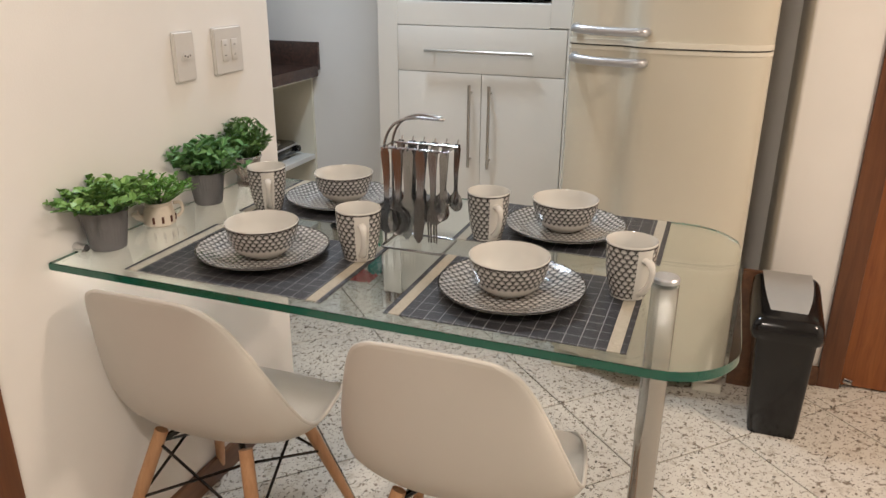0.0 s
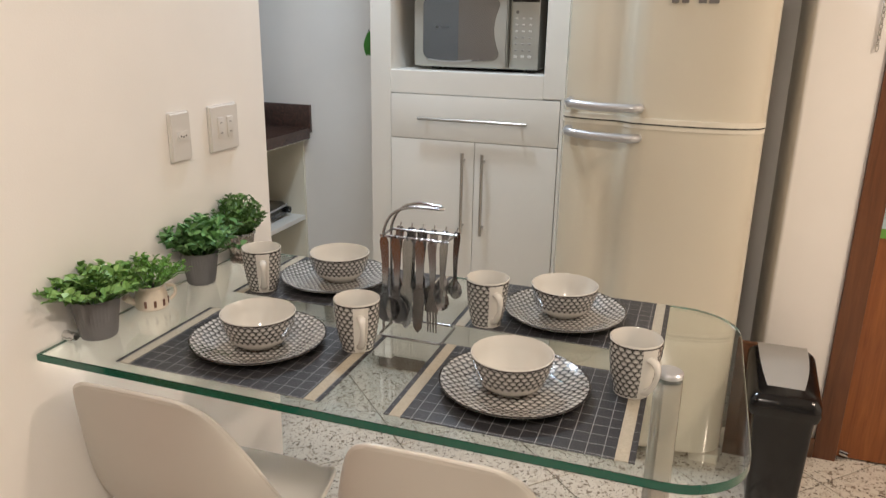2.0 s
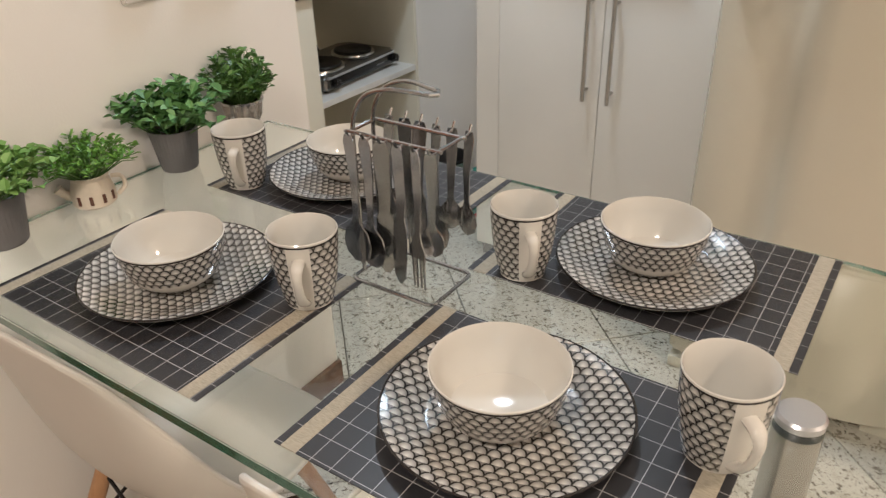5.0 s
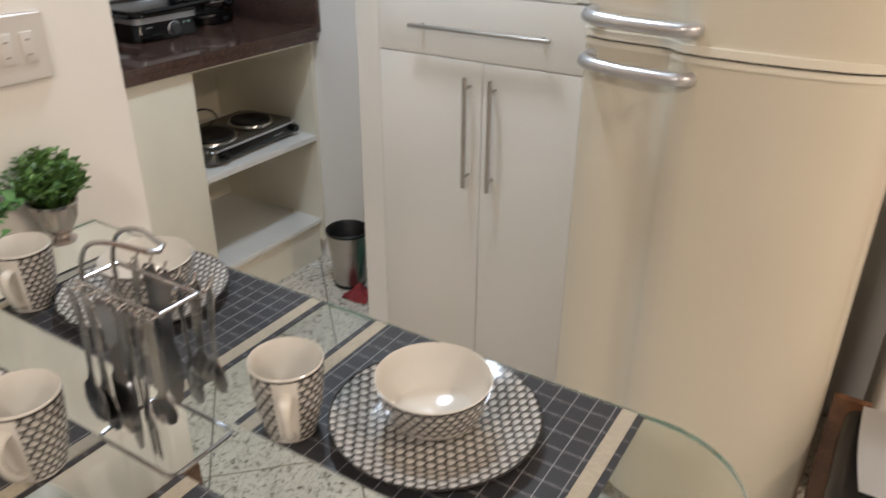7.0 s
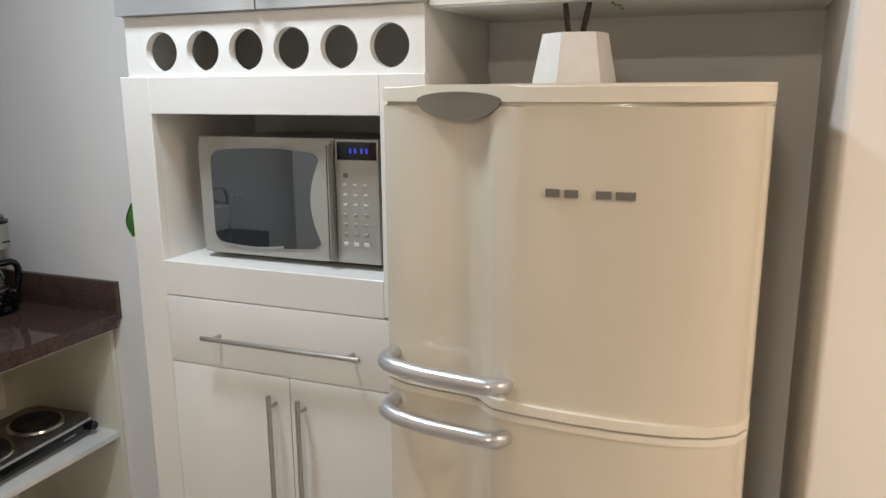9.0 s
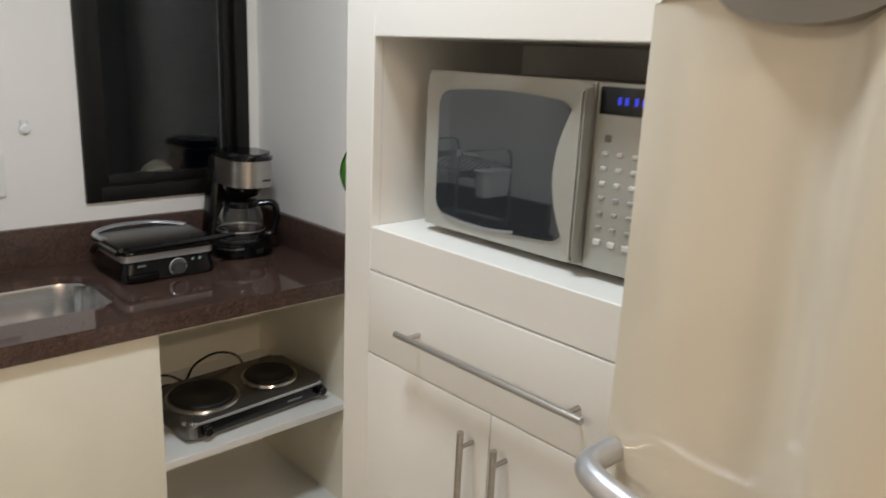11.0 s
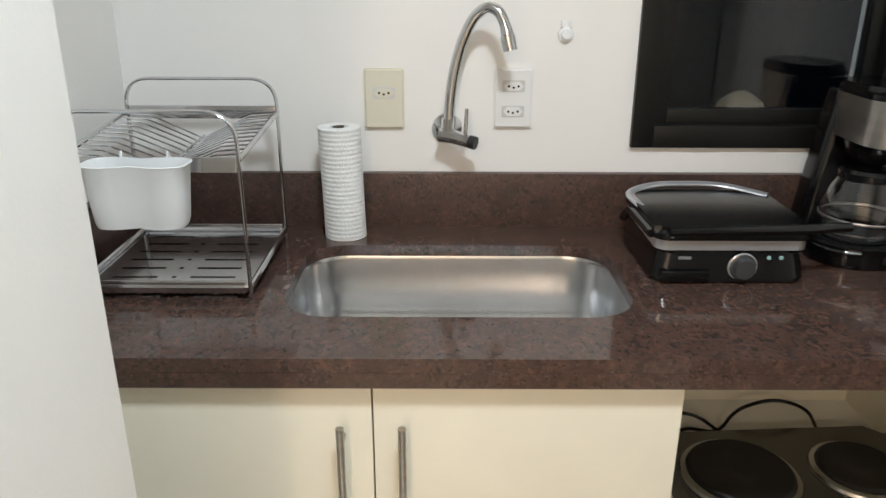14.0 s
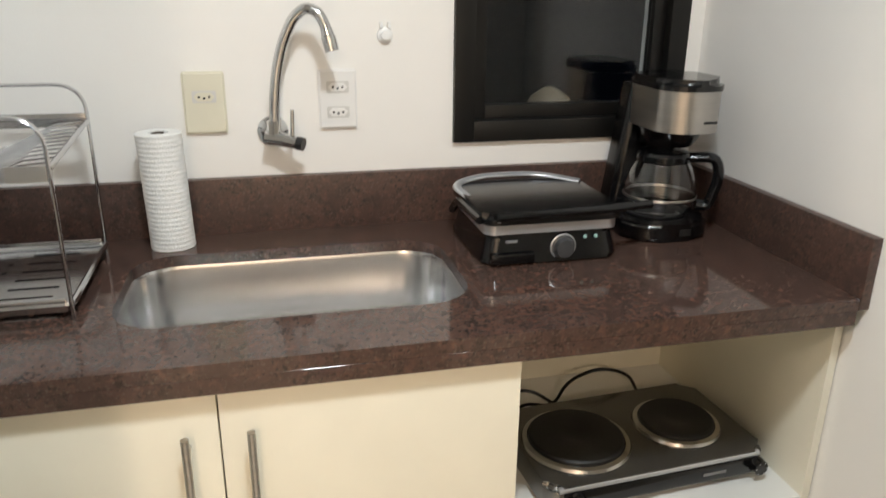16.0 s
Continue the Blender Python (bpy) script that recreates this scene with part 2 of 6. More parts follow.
def woven_mat(name, base, line, cell=0.0265):
    """Dark woven vinyl with fine pale threads in a wide grid."""
    m, nt, b = nodes_of(name)
    co = nt.nodes.new("ShaderNodeTexCoord")
    br = node(nt, "ShaderNodeTexBrick", Scale=1.0)
    br.offset, br.squash = 0.0, 1.0
    br.inputs["Brick Width"].default_value, br.inputs["Row Height"].default_value = cell, cell * 1.12
    br.inputs["Mortar Size"].default_value, br.inputs["Mortar Smooth"].default_value = 0.00055, 0.3
    br.inputs["Color1"].default_value = (*base, 1)
    br.inputs["Color2"].default_value = (*[c * 1.12 for c in base], 1)
    br.inputs["Mortar"].default_value = (*line, 1)
    nt.links.new(co.outputs["Object"], br.inputs["Vector"])
    nt.links.new(br.outputs["Color"], b.inputs["Base Color"])
    wv = node(nt, "ShaderNodeTexChecker", Scale=700.0)
    nt.links.new(co.outputs["Object"], wv.inputs["Vector"])
    bp = node(nt, "ShaderNodeBump", Strength=0.25, Distance=0.001)
    nt.links.new(wv.outputs["Fac"], bp.inputs["Height"])
    nt.links.new(bp.outputs[0], b.inputs["Normal"])
    b.inputs["Roughness"].default_value = 0.36
    return m


PAINT = surface("wall_paint", (0.86, 0.835, 0.795), 0.55, var=0.025, scale=2.0, bump=0.10, grain=220)
CEIL = surface("ceiling_paint", (0.85, 0.84, 0.82), 0.7, var=0.02, scale=2.0, bump=0.05)
LACQUER = surface("white_lacquer", (0.74, 0.72, 0.67), 0.30, var=0.02, scale=2.0, bump=0.012, grain=60, rvar=0.04)
CREAM = surface("cream_laminate", (0.84, 0.795, 0.66), 0.35, var=0.04, scale=3.0, bump=0.03, grain=130)
SHELF_WHITE = surface("white_shelf", (0.78, 0.77, 0.73), 0.4, var=0.03)
FRIDGE = surface("fridge_enamel", (0.62, 0.578, 0.47), 0.15, var=0.02, scale=2.0, bump=0.03, grain=260, coat=0.3)
FRIDGE_TRIM = surface("fridge_plastic", (0.74, 0.705, 0.60), 0.35, var=0.04)
SILVER = surface("silver_plastic", (0.55, 0.56, 0.58), 0.28, metal=0.7, var=0.03, bump=0.0, rvar=0.03)
GREY_FLAP = surface("grey_satin_plastic", (0.60, 0.595, 0.57), 0.4, metal=0.0, var=0.03, bump=0.0)
STEEL = surface("brushed_steel", (0.52, 0.50, 0.47), 0.32, metal=1.0, var=0.06, grain=300, stretch=(1, 1, 12))
SINK_STEEL = surface("sink_steel", (0.74, 0.745, 0.75), 0.20, metal=1.0, var=0.02, scale=2.0, grain=500, bump=0.0, rvar=0.02)
CHROME = surface("chrome", (0.64, 0.64, 0.64), 0.13, metal=1.0, var=0.03, bump=0.0)
STAND_CHROME = surface("stand_chrome", (0.42, 0.425, 0.43), 0.22, metal=1.0, var=0.03, bump=0.0)
CUTLERY_STEEL = surface("cutlery_steel", (0.36, 0.365, 0.375), 0.22, metal=1.0, var=0.05, bump=0.0)
BLACK = surface("black_plastic", (0.004, 0.004, 0.0045), 0.17, var=0.2, scale=10, bump=0.03)
BLACK_MATTE = surface("black_matte", (0.011, 0.0105, 0.010), 0.5, var=0.25, scale=20, bump=0.1)
DARK_WINDOW = surface("dark_aluminium", (0.007, 0.0065, 0.006), 0.38, metal=0.2, var=0.1)
GRANITE = speckled("brown_granite", (0.084, 0.048, 0.037), [(42, 0.47, 0.68, (0.046, 0.029, 0.024)), (75, 0.52, 0.68, (0.120, 0.062, 0.045)), (120, 0.55, 0.68, (0.032, 0.022, 0.019)), (180, 0.56, 0.68, (0.108, 0.074, 0.060)), (14, 0.50, 0.75, (0.058, 0.034, 0.028))], 0.065, coat=0.0)
HONED = speckled("honed_brown_granite", (0.084, 0.048, 0.037), [(42, 0.47, 0.68, (0.046, 0.029, 0.024)), (75, 0.52, 0.68, (0.120, 0.062, 0.045)), (120, 0.55, 0.68, (0.032, 0.022, 0.019)), (180, 0.56, 0.68, (0.108, 0.074, 0.060)), (14, 0.50, 0.75, (0.058, 0.034, 0.028))], 0.36)
FLOOR_STONE = speckled("white_granite_tile", (0.68, 0.645, 0.57), [(30, 0.54, 0.68, (0.52, 0.475, 0.40)), (62, 0.585, 0.63, (0.23, 0.195, 0.155)), (120, 0.60, 0.65, (0.33, 0.29, 0.235)), (85, 0.635, 0.665, (0.075, 0.062, 0.052))], 0.17)
GROUT = surface("floor_grout", (0.16, 0.14, 0.11), 0.8, var=0.15, scale=20)
DOOR_WOOD = grained_wood("orange_door_wood", (0.33, 0.115, 0.030), (0.20, 0.060, 0.016), 0.30)
FRAME_WOOD = grained_wood("brown_frame_wood", (0.17, 0.065, 0.025), (0.09, 0.032, 0.013), 0.32)
SKIRT_WOOD = grained_wood("dark_skirting_wood", (0.16, 0.075, 0.035), (0.075, 0.034, 0.017), 0.35, stretch=(30, 2, 30))
LEG_WOOD = grained_wood("beech", (0.52, 0.30, 0.155), (0.40, 0.21, 0.10), 0.42, stretch=(40, 40, 4))
SHELL = surface("white_shell_plastic", (0.61, 0.58, 0.525), 0.38, var=0.02, scale=3.0, bump=0.04, grain=260)
TABLE_GLASS = glass("table_glass", (0.93, 0.985, 0.96))
EDGE_GLASS, _nt, _b = nodes_of("green_glass_edge")
_b.inputs["Base Color"].default_value = (0.002, 0.13, 0.082, 1)
_b.inputs["Roughness"].default_value = 0.12
_b.inputs["Transmission Weight"].default_value = 0.3
_b.inputs["Coat Weight"].default_value = 0.6
CLEAR = glass("clear_glass", (0.97, 0.98, 0.98), 0.0)
FROST = glass("frosted_glass", (0.55, 0.70, 0.68), 0.45)
WINDOW_GLASS = glass("dark_window_glass", (0.55, 0.58, 0.60))
OVEN_GLASS = surface("microwave_glass", (0.022, 0.026, 0.030), 0.04, var=0.05, bump=0.0, coat=1.0, rvar=0.0)
OVEN_GLASS.node_tree.nodes["Principled BSDF"].inputs["Coat IOR"].default_value = 2.1
OVEN_GLASS.node_tree.nodes["Principled BSDF"].inputs["Coat Roughness"].default_value = 0.02
CHINA = surface("white_china", (0.63, 0.612, 0.565), 0.10, var=0.02, bump=0.0, coat=0.4)
SCALES = scale_glaze("scale_printed_china", (0.60, 0.585, 0.55), (0.010, 0.009, 0.009), 0.13)
INK = surface("dark_glaze_line", (0.025, 0.022, 0.022), 0.15, bump=0.0)
MAT_DARK = woven_mat("dark_woven_vinyl", (0.022, 0.0225, 0.026), (0.34, 0.34, 0.34))
MAT_BAND = surface("cream_woven_band", (0.50, 0.455, 0.355), 0.6, var=0.18, scale=160, bump=0.6, grain=500, stretch=(1, 6, 1))
POT_GREY = surface("grey_pot", (0.17, 0.165, 0.165), 0.6, var=0.08, scale=20, bump=0.1)
POT_WHITE = surface("painted_ceramic", (0.72, 0.64, 0.52), 0.3, var=0.08, scale=30)
SOIL = surface("dark_soil", (0.03, 0.024, 0.017), 0.9, var=0.3, scale=60, bump=0.6)
PAPER = surface("paper_towel", (0.83, 0.82, 0.79), 0.85, var=0.03, scale=40, bump=0.4, grain=350)
OUTLET_CREAM = surface("cream_outlet_plastic", (0.70, 0.67, 0.54), 0.35, var=0.03)
OUTLET_GREY = surface("off_white_plate", (0.66, 0.635, 0.60), 0.3, var=0.03)
RACK_CHROME = surface("satin_chrome", (0.62, 0.62, 0.63), 0.13, metal=1.0, var=0.03, bump=0.0)
OUTLET_WHITE = surface("white_outlet_plastic", (0.80, 0.79, 0.77), 0.35, var=0.02)
WHITE_PLASTIC = surface("white_plastic", (0.82, 0.82, 0.81), 0.35, var=0.02)
GREY_TEXT = surface("grey_print", (0.16, 0.15, 0.14), 0.5, bump=0.0)
PALE_TEXT = surface("pale_print", (0.65, 0.65, 0.66), 0.5, bump=0.0)


def leaf_material(name, a, b_):
    m, nt, b = nodes_of(name)
    g = nt.nodes.new("ShaderNodeNewGeometry")
    mix = nt.nodes.new("ShaderNodeMix")
    mix.data_type = "RGBA"
    mix.inputs[6].default_value, mix.inputs[7].default_value = (*a, 1), (*b_, 1)
    nt.links.new(g.outputs["Random Per Island"], mix.inputs[0])
    nt.links.new(mix.outputs[2], b.inputs["Base Color"])
    b.inputs["Roughness"].default_value = 0.45
    return m


LEAF = leaf_material("bright_leaf", (0.10, 0.23, 0.045), (0.27, 0.45, 0.13))
LEAF_MID = leaf_material("mid_leaf", (0.055, 0.165, 0.045), (0.19, 0.37, 0.125))
LEAF_DARK = leaf_material("dark_leaf", (0.045, 0.11, 0.025), (0.13, 0.26, 0.06))
LEAF_FERN = leaf_material("fern_leaf", (0.08, 0.22, 0.03), (0.19, 0.38, 0.06))

# ---- large structure ----
X_SINK, Y_END, X_DIN, Y_KIT = -1.34, 4.07, -0.208, 2.48
TOP = 2.55


def wall(name, *boxes, label="plain wall out of view, added to close the room", mat=PAINT):
    bm = bmesh.new()
    for b in boxes:
        box(*b, bm=bm)
    ob = part(name, bm, mat)
    return tagged(ob, label, "wall", "", "structure")


wall("wall_west", (-0.40, -2.2, 0, X_DIN, 2.835, TOP), label="plain wall out of view, added to close the room beside the table, ending in a free edge")
wall("wall_kitchen_south", (-1.54, 2.28, 0, -0.40, Y_KIT, TOP), label="white painted kitchen side wall")
wall("wall_sink", (-1.54, 2.48, 0, X_SINK, 3.50, TOP), (-1.54, 3.50, 0, X_SINK, 4.03, 1.135), (-1.54, 3.50, 2.1, X_SINK, 4.03, TOP), (-1.54, 4.03, 0, X_SINK, Y_END, TOP), label="plain wall out of view, added to close the room behind the sink")
wall("wall_end", (-1.54, Y_END, 0, 1.27, 4.27, TOP), label="white painted end wall of the kitchen")
wall("wall_north", (1.27, 3.60, 0, 1.487, 4.27, TOP, 0.012, 3), (1.485, 3.60, 2.16, 2.40, 4.27, TOP), (2.40, 3.60, 0, 3.2, 4.27, TOP), label="cream lit wall with the entrance door")
# East and south walls and the ceiling are unseen, added to close the room.
wall("wall_east", (3.2, -2.4, 0, 3.4, 4.27, TOP))
wall("wall_south", (-0.40, -2.4, 0, 3.2, -2.2, TOP))
tagged(part("ceiling", box(-1.54, -2.4, TOP, 3.4, 4.27, TOP + 0.12), CEIL), "plain white ceiling", "ceiling", "", "structure")
floor = tagged(part("floor", box(-1.54, -2.4, -0.15, 3.4, 4.27, -0.006), GROUT), "white speckled granite tiles laid diagonally with dark joints", "floor", "", "structure")
WORLD[floor] = Matrix()


# ---- door, frames, skirting, window ----
def door(name, x0, x1, y, label):
    d = thing(name, (x0 + x1) / 2, y, 0, label=label, category="door", kind="structure")
    bm = box(x0, y - 0.012, 0, x0 + 0.075, y + 0.13, 2.10, 0.003)
    part("frame_post", bm, FRAME_WOOD, d)
    part("frame_post", box(x1 - 0.075, y - 0.012, 0, x1, y + 0.13, 2.10, 0.003), FRAME_WOOD, d)
    part("frame_head", box(x0, y - 0.012, 2.10, x1, y + 0.13, 2.16, 0.003), FRAME_WOOD, d)
    part("leaf", box(x0 + 0.078, y + 0.02, 0.008, x1 - 0.078, y + 0.055, 2.097, 0.002), DOOR_WOOD, d, "orange-brown varnished wooden leaf")
    return d


door_1 = door("door_1", 1.485, 2.40, 3.60, "closed orange-brown varnished wooden entrance door in a dark frame")
bm = tube([(1.575, 3.612, 0.03), (1.60, 3.60, 0.03)], 0.011, 12)
part("door_stop", bm, CHROME, door_1)

d2 = thing("door_2", X_DIN, 1.35, 0, label="brown wooden door frame and door in the white wall", category="door", kind="structure")
part("frame_post", box(X_DIN + 0.002, 1.72, 0, X_DIN + 0.018, 1.80, 2.12, 0.003), FRAME_WOOD, d2)
part("frame_post", box(X_DIN + 0.002, 0.90, 0, X_DIN + 0.018, 0.98, 2.12, 0.003), FRAME_WOOD, d2)
part("frame_head", box(X_DIN + 0.002, 0.98, 2.04, X_DIN + 0.018, 1.72, 2.12, 0.003), FRAME_WOOD, d2)
part("leaf", box(X_DIN + 0.002, 0.985, 0.01, X_DIN + 0.010, 1.715, 2.035, 0.002), DOOR_WOOD, d2)

tagged(part("baseboard", box(X_DIN + 0.001, 1.80, 0, X_DIN + 0.016, 2.837, 0.075, 0.004), SKIRT_WOOD), "dark wooden skirting board along the white wall", "baseboard", "", "structure")
tagged(part("baseboard", box(1.262, 3.586, 0, 1.485, 3.599, 0.075, 0.004), SKIRT_WOOD), "dark wooden skirting board beside the entrance door", "baseboard", "", "structure")

win = thing("window_1", X_SINK, 3.765, 1.135, label="dark aluminium kitchen window with night behind the glass", category="window", kind="structure")
part("window_frame", box(X_SINK - 0.06, 3.50, 1.135, X_SINK + 0.012, 3.545, 2.10, 0.003), DARK_WINDOW, win)
part("window_frame", box(X_SINK - 0.06, 3.985, 1.135, X_SINK + 0.012, 4.03, 2.10, 0.003), DARK_WINDOW, win)
part("window_frame", box(X_SINK - 0.06, 3.545, 1.135, X_SINK + 0.012, 3.985, 1.18, 0.003), DARK_WINDOW, win)
part("window_frame", box(X_SINK - 0.06, 3.545, 2.055, X_SINK + 0.012, 3.985, 2.10, 0.003), DARK_WINDOW, win)
part("sash", box(X_SINK - 0.045, 3.545, 1.18, X_SINK - 0.012, 3.575, 2.055, 0.002), DARK_WINDOW, win)
part("sash", box(X_SINK - 0.045, 3.955, 1.18, X_SINK - 0.012, 3.985, 2.055, 0.002), DARK_WINDOW, win)
part("sash", box(X_SINK - 0.045, 3.575, 1.18, X_SINK - 0.012, 3.955, 1.21, 0.002), DARK_WINDOW, win)
part("pane", box(X_SINK - 0.032, 3.57, 1.205, X_SINK - 0.026, 3.96, 2.06), WINDOW_GLASS, win, "glass pane with the night behind it").visible_shadow = False
# Tan dome, no real stone: added behind the pane for a reflection.
stone = thing("stone", -1.425, 3.752, 1.136, label="tan dome added behind the window in place of a reflection", category="stone")
bm = lathe([(0.0, 0.0), (0.055, 0.0), (0.060, 0.02), (0.058, 0.055), (0.045, 0.080), (0.025, 0.096), (0.0, 0.102)], 24)
for v in bm.verts:
    v.co += Vector((0.5, 1.0, 0.4)) * 0.010 * noise.noise(v.co * 22)
part("body", bm, surface("tan_reflection", (0.13, 0.10, 0.06), 0.7, var=0.12, scale=25), stone, local=True)

# ---- fridge ----
fr = thing("fridge", 0.855, 3.7, 0, label="tall off-white two-door fridge with silver handles", category="fridge")
part("body", box(0.56, 3.47, 0.045, 1.135, 4.03, 1.665, 0.008), FRIDGE, fr)
DOOR_CURVE = [(0.546, 3.468), (0.546, 3.432), (0.556, 3.412), (0.60, 3.392), (0.66, 3.384), (0.715, 3.380), (0.742, 3.374), (0.758, 3.358), (0.775, 3.344), (0.82, 3.336), (0.90, 3.331), (0.98, 3.331), (1.06, 3.340), (1.11, 3.356), (1.145, 3.380), (1.160, 3.410), (1.164, 3.440), (1.164, 3.468)]


def fridge_door(z0, z1):
    bm = plate_shape(DOOR_CURVE, z0, z1)
    bmesh.ops.bevel(bm, geom=[e for e in bm.edges if abs(e.verts[0].co.z - e.verts[1].co.z) < 1e-5], offset=0.006, segments=3, affect="EDGES")
    return bm


up = part("door", fridge_door(1.1795, 1.665), FRIDGE, fr, "freezer door with a curved front")
lo = part("door", fridge_door(0.060, 1.172), FRIDGE, fr, "tall lower fridge door with a curved front")
# Solid black strip in the door gap, its shade put in as colour.
part("seam_shade", plate_shape([(x, y + 0.003) for x, y in DOOR_CURVE], 1.1725, 1.1775), BLACK_MATTE, fr, "black strip for the shade in the gap between the doors")
part("edge_strip", plate_shape([(x, y - 0.008) for x, y in DOOR_CURVE], 1.1775, 1.1935), FRIDGE_TRIM, fr, "cream strip along the lower edge of the freezer door")
part("edge_strip", plate_shape([(x, y - 0.003) for x, y in DOOR_CURVE], 1.160, 1.1722), FRIDGE_TRIM, fr)
CAP_CURVE = [(0.546, 3.428), (0.556, 3.408), (0.60, 3.387), (0.66, 3.374), (0.72, 3.360), (0.78, 3.344), (0.82, 3.332), (0.90, 3.327), (0.98, 3.327), (1.06, 3.336), (1.11, 3.352), (1.145, 3.376), (1.160, 3.406), (1.164, 3.436)]
bm = plate_shape(CAP_CURVE + [(1.164, 4.03), (0.546, 4.03)], 1.6655, 1.692)
bmesh.ops.bevel(bm, geom=[e for e in bm.edges if min(e.verts[0].co.z, e.verts[1].co.z) > 1.69], offset=0.005, segments=3, affect="EDGES")
part("top_cover", bm, FRIDGE_TRIM, fr, "off-white plastic top cover")
bm = bmesh.new()
oval = [(0.708 + 0.076 * math.cos(radians(a)), 1.668 + 0.030 * math.sin(radians(a))) for a in range(180, 361, 12)] + [(0.708 + 0.076 * math.cos(radians(a)), 1.668 + 0.013 * math.sin(radians(a))) for a in range(12, 180, 12)]
lo_ring = [bm.verts.new((x, 3.374 - 0.24 * (x - 0.66) + 0.05 * abs(x - 0.708) - 0.009, z)) for x, z in oval]
hi_ring = [bm.verts.new((x, 3.395, z)) for x, z in oval]
bm.faces.new(lo_ring), bm.faces.new(hi_ring[::-1])
for i in range(len(oval)):
    j = (i + 1) % len(oval)
    bm.faces.new((lo_ring[i], lo_ring[j], hi_ring[j], hi_ring[i]))
part("badge", bm, surface("dark_badge", (0.17, 0.16, 0.13), 0.3), fr, "dark oval badge at the top edge")


def fridge_handle(z, drop):
    pts = [(0.572, 3.400, z + drop), (0.572, 3.352, z + drop * 0.8), (0.60, 3.338, z + drop * 0.5), (0.66, 3.328, z), (0.72, 3.322, z), (0.78, 3.316, z), (0.797, 3.330, z), (0.797, 3.352, z)]
    return tube(round_path(pts, 0.02, 4), [0.0135] * 1 + [0.0135] * (len(round_path(pts, 0.02, 4)) - 1), 14)


part("handle", fridge_handle(1.221, 0.006), SILVER, up, "silver curved handle")
part("handle", fridge_handle(1.130, 0.008), SILVER, lo, "silver curved handle")
for x, w in ((0.858, 0.020), (0.886, 0.020), (0.932, 0.022), (0.960, 0.028)):
    part("mark", box(x, 3.3275, 1.5285, x + w, 3.334, 1.5400), GREY_TEXT, up)
part("plinth", box(0.56, 3.435, 0.012, 1.15, 3.50, 0.058, 0.006), FRIDGE_TRIM, fr)
for x in (0.558, 1.066):
    part("foot", box(x, 3.398, 0, x + 0.098, 3.52, 0.038, 0.008), FRIDGE_TRIM, fr)

# ---- tall microwave cabinet ----
tc = thing("tall_cabinet", 0.14, 3.85, 0, label="tall white lacquered cabinet with microwave niche, drawer and doors", category="cabinet")
TX0, TX1, TY, TB = -0.247, 0.532, 3.65, 4.065
part("stile", box(TX0, TY, 0.06, -0.163, TY + 0.022, 1.716, 0.0015, 1), LACQUER, tc)
part("stile", box(0.430, TY, 1.20, TX1, TY + 0.022, 1.716, 0.0015, 1), LACQUER, tc)
part("stile", box(0.496, TY, 0.06, TX1, TY + 0.022, 1.20, 0.0015, 1), LACQUER, tc)
part("top_rail", box(-0.163, TY, 1.632, 0.430, TY + 0.022, 1.716, 0.0015, 1), LACQUER, tc)
part("niche_rail", box(-0.163, TY, 1.197, 0.430, TY + 0.022, 1.282, 0.0015, 1), LACQUER, tc)
part("side_panel", box(TX0, TY + 0.022, 0.06, TX0 + 0.018, TB, 1.716, 0, 1), LACQUER, tc)
part("side_panel", box(TX1 - 0.018, TY + 0.022, 0.06, TX1, TB, 1.716, 0, 1), LACQUER, tc)
part("back_panel", box(TX0 + 0.018, TB - 0.012, 0.06, TX1 - 0.018, TB, 1.716, 0, 1), LACQUER, tc)
part("niche_side", box(-0.181, TY + 0.022, 1.282, -0.163, TB - 0.012, 1.632, 0, 1), LACQUER, tc)
part("niche_side", box(0.430, TY + 0.022, 1.282, 0.448, TB - 0.012, 1.632, 0, 1), LACQUER, tc)
part("niche_floor", box(-0.181, TY + 0.022, 1.264, 0.448, TB - 0.012, 1.2815, 0, 1), LACQUER, tc)
part("niche_roof", box(-0.181, TY + 0.022, 1.632, 0.448, TB - 0.012, 1.650, 0, 1), LACQUER, tc)
part("top_board", box(TX0 + 0.018, TY + 0.022, 1.698, TX1 - 0.018, TB - 0.012, 1.716, 0, 1), LACQUER, tc)
part("plinth", box(TX0 + 0.01, TY + 0.03, 0, TX1, TY + 0.05, 0.06), surface("brown_grey_plinth", (0.21, 0.175, 0.14), 0.5, var=0.12, scale=8), tc, "recessed brown-grey plinth")
# Added white backing that keeps the drawer and door gaps from going black.
part("gap_backing", box(TX0 + 0.02, TY + 0.0222, 0.062, TX1 - 0.02, TY + 0.034, 1.262, 0, 1), LACQUER, tc)


def bar_handle(a, b, out, r=0.006, inset=0.03):
    """A steel bar from a to b standing off by out, on two studs."""
    a, b, out = Vector(a), Vector(b), Vector(out)
    d = (b - a).normalized()
    bm = tube([a + out, b + out], r, 14)
    for p in (a + d * inset, b - d * inset):
        merge(bm, tube([p, p + out], r * 0.75, 10))
    return bm


dr = part("drawer", box(-0.1608, TY - 0.002, 1.0275, 0.4938, TY + 0.018, 1.1945, 0.0015), LACQUER, tc)
part("handle", bar_handle((-0.04, TY - 0.002, 1.108), (0.382, TY - 0.002, 1.108), (0, -0.032, 0)), STEEL, dr, "brushed steel bar handle")
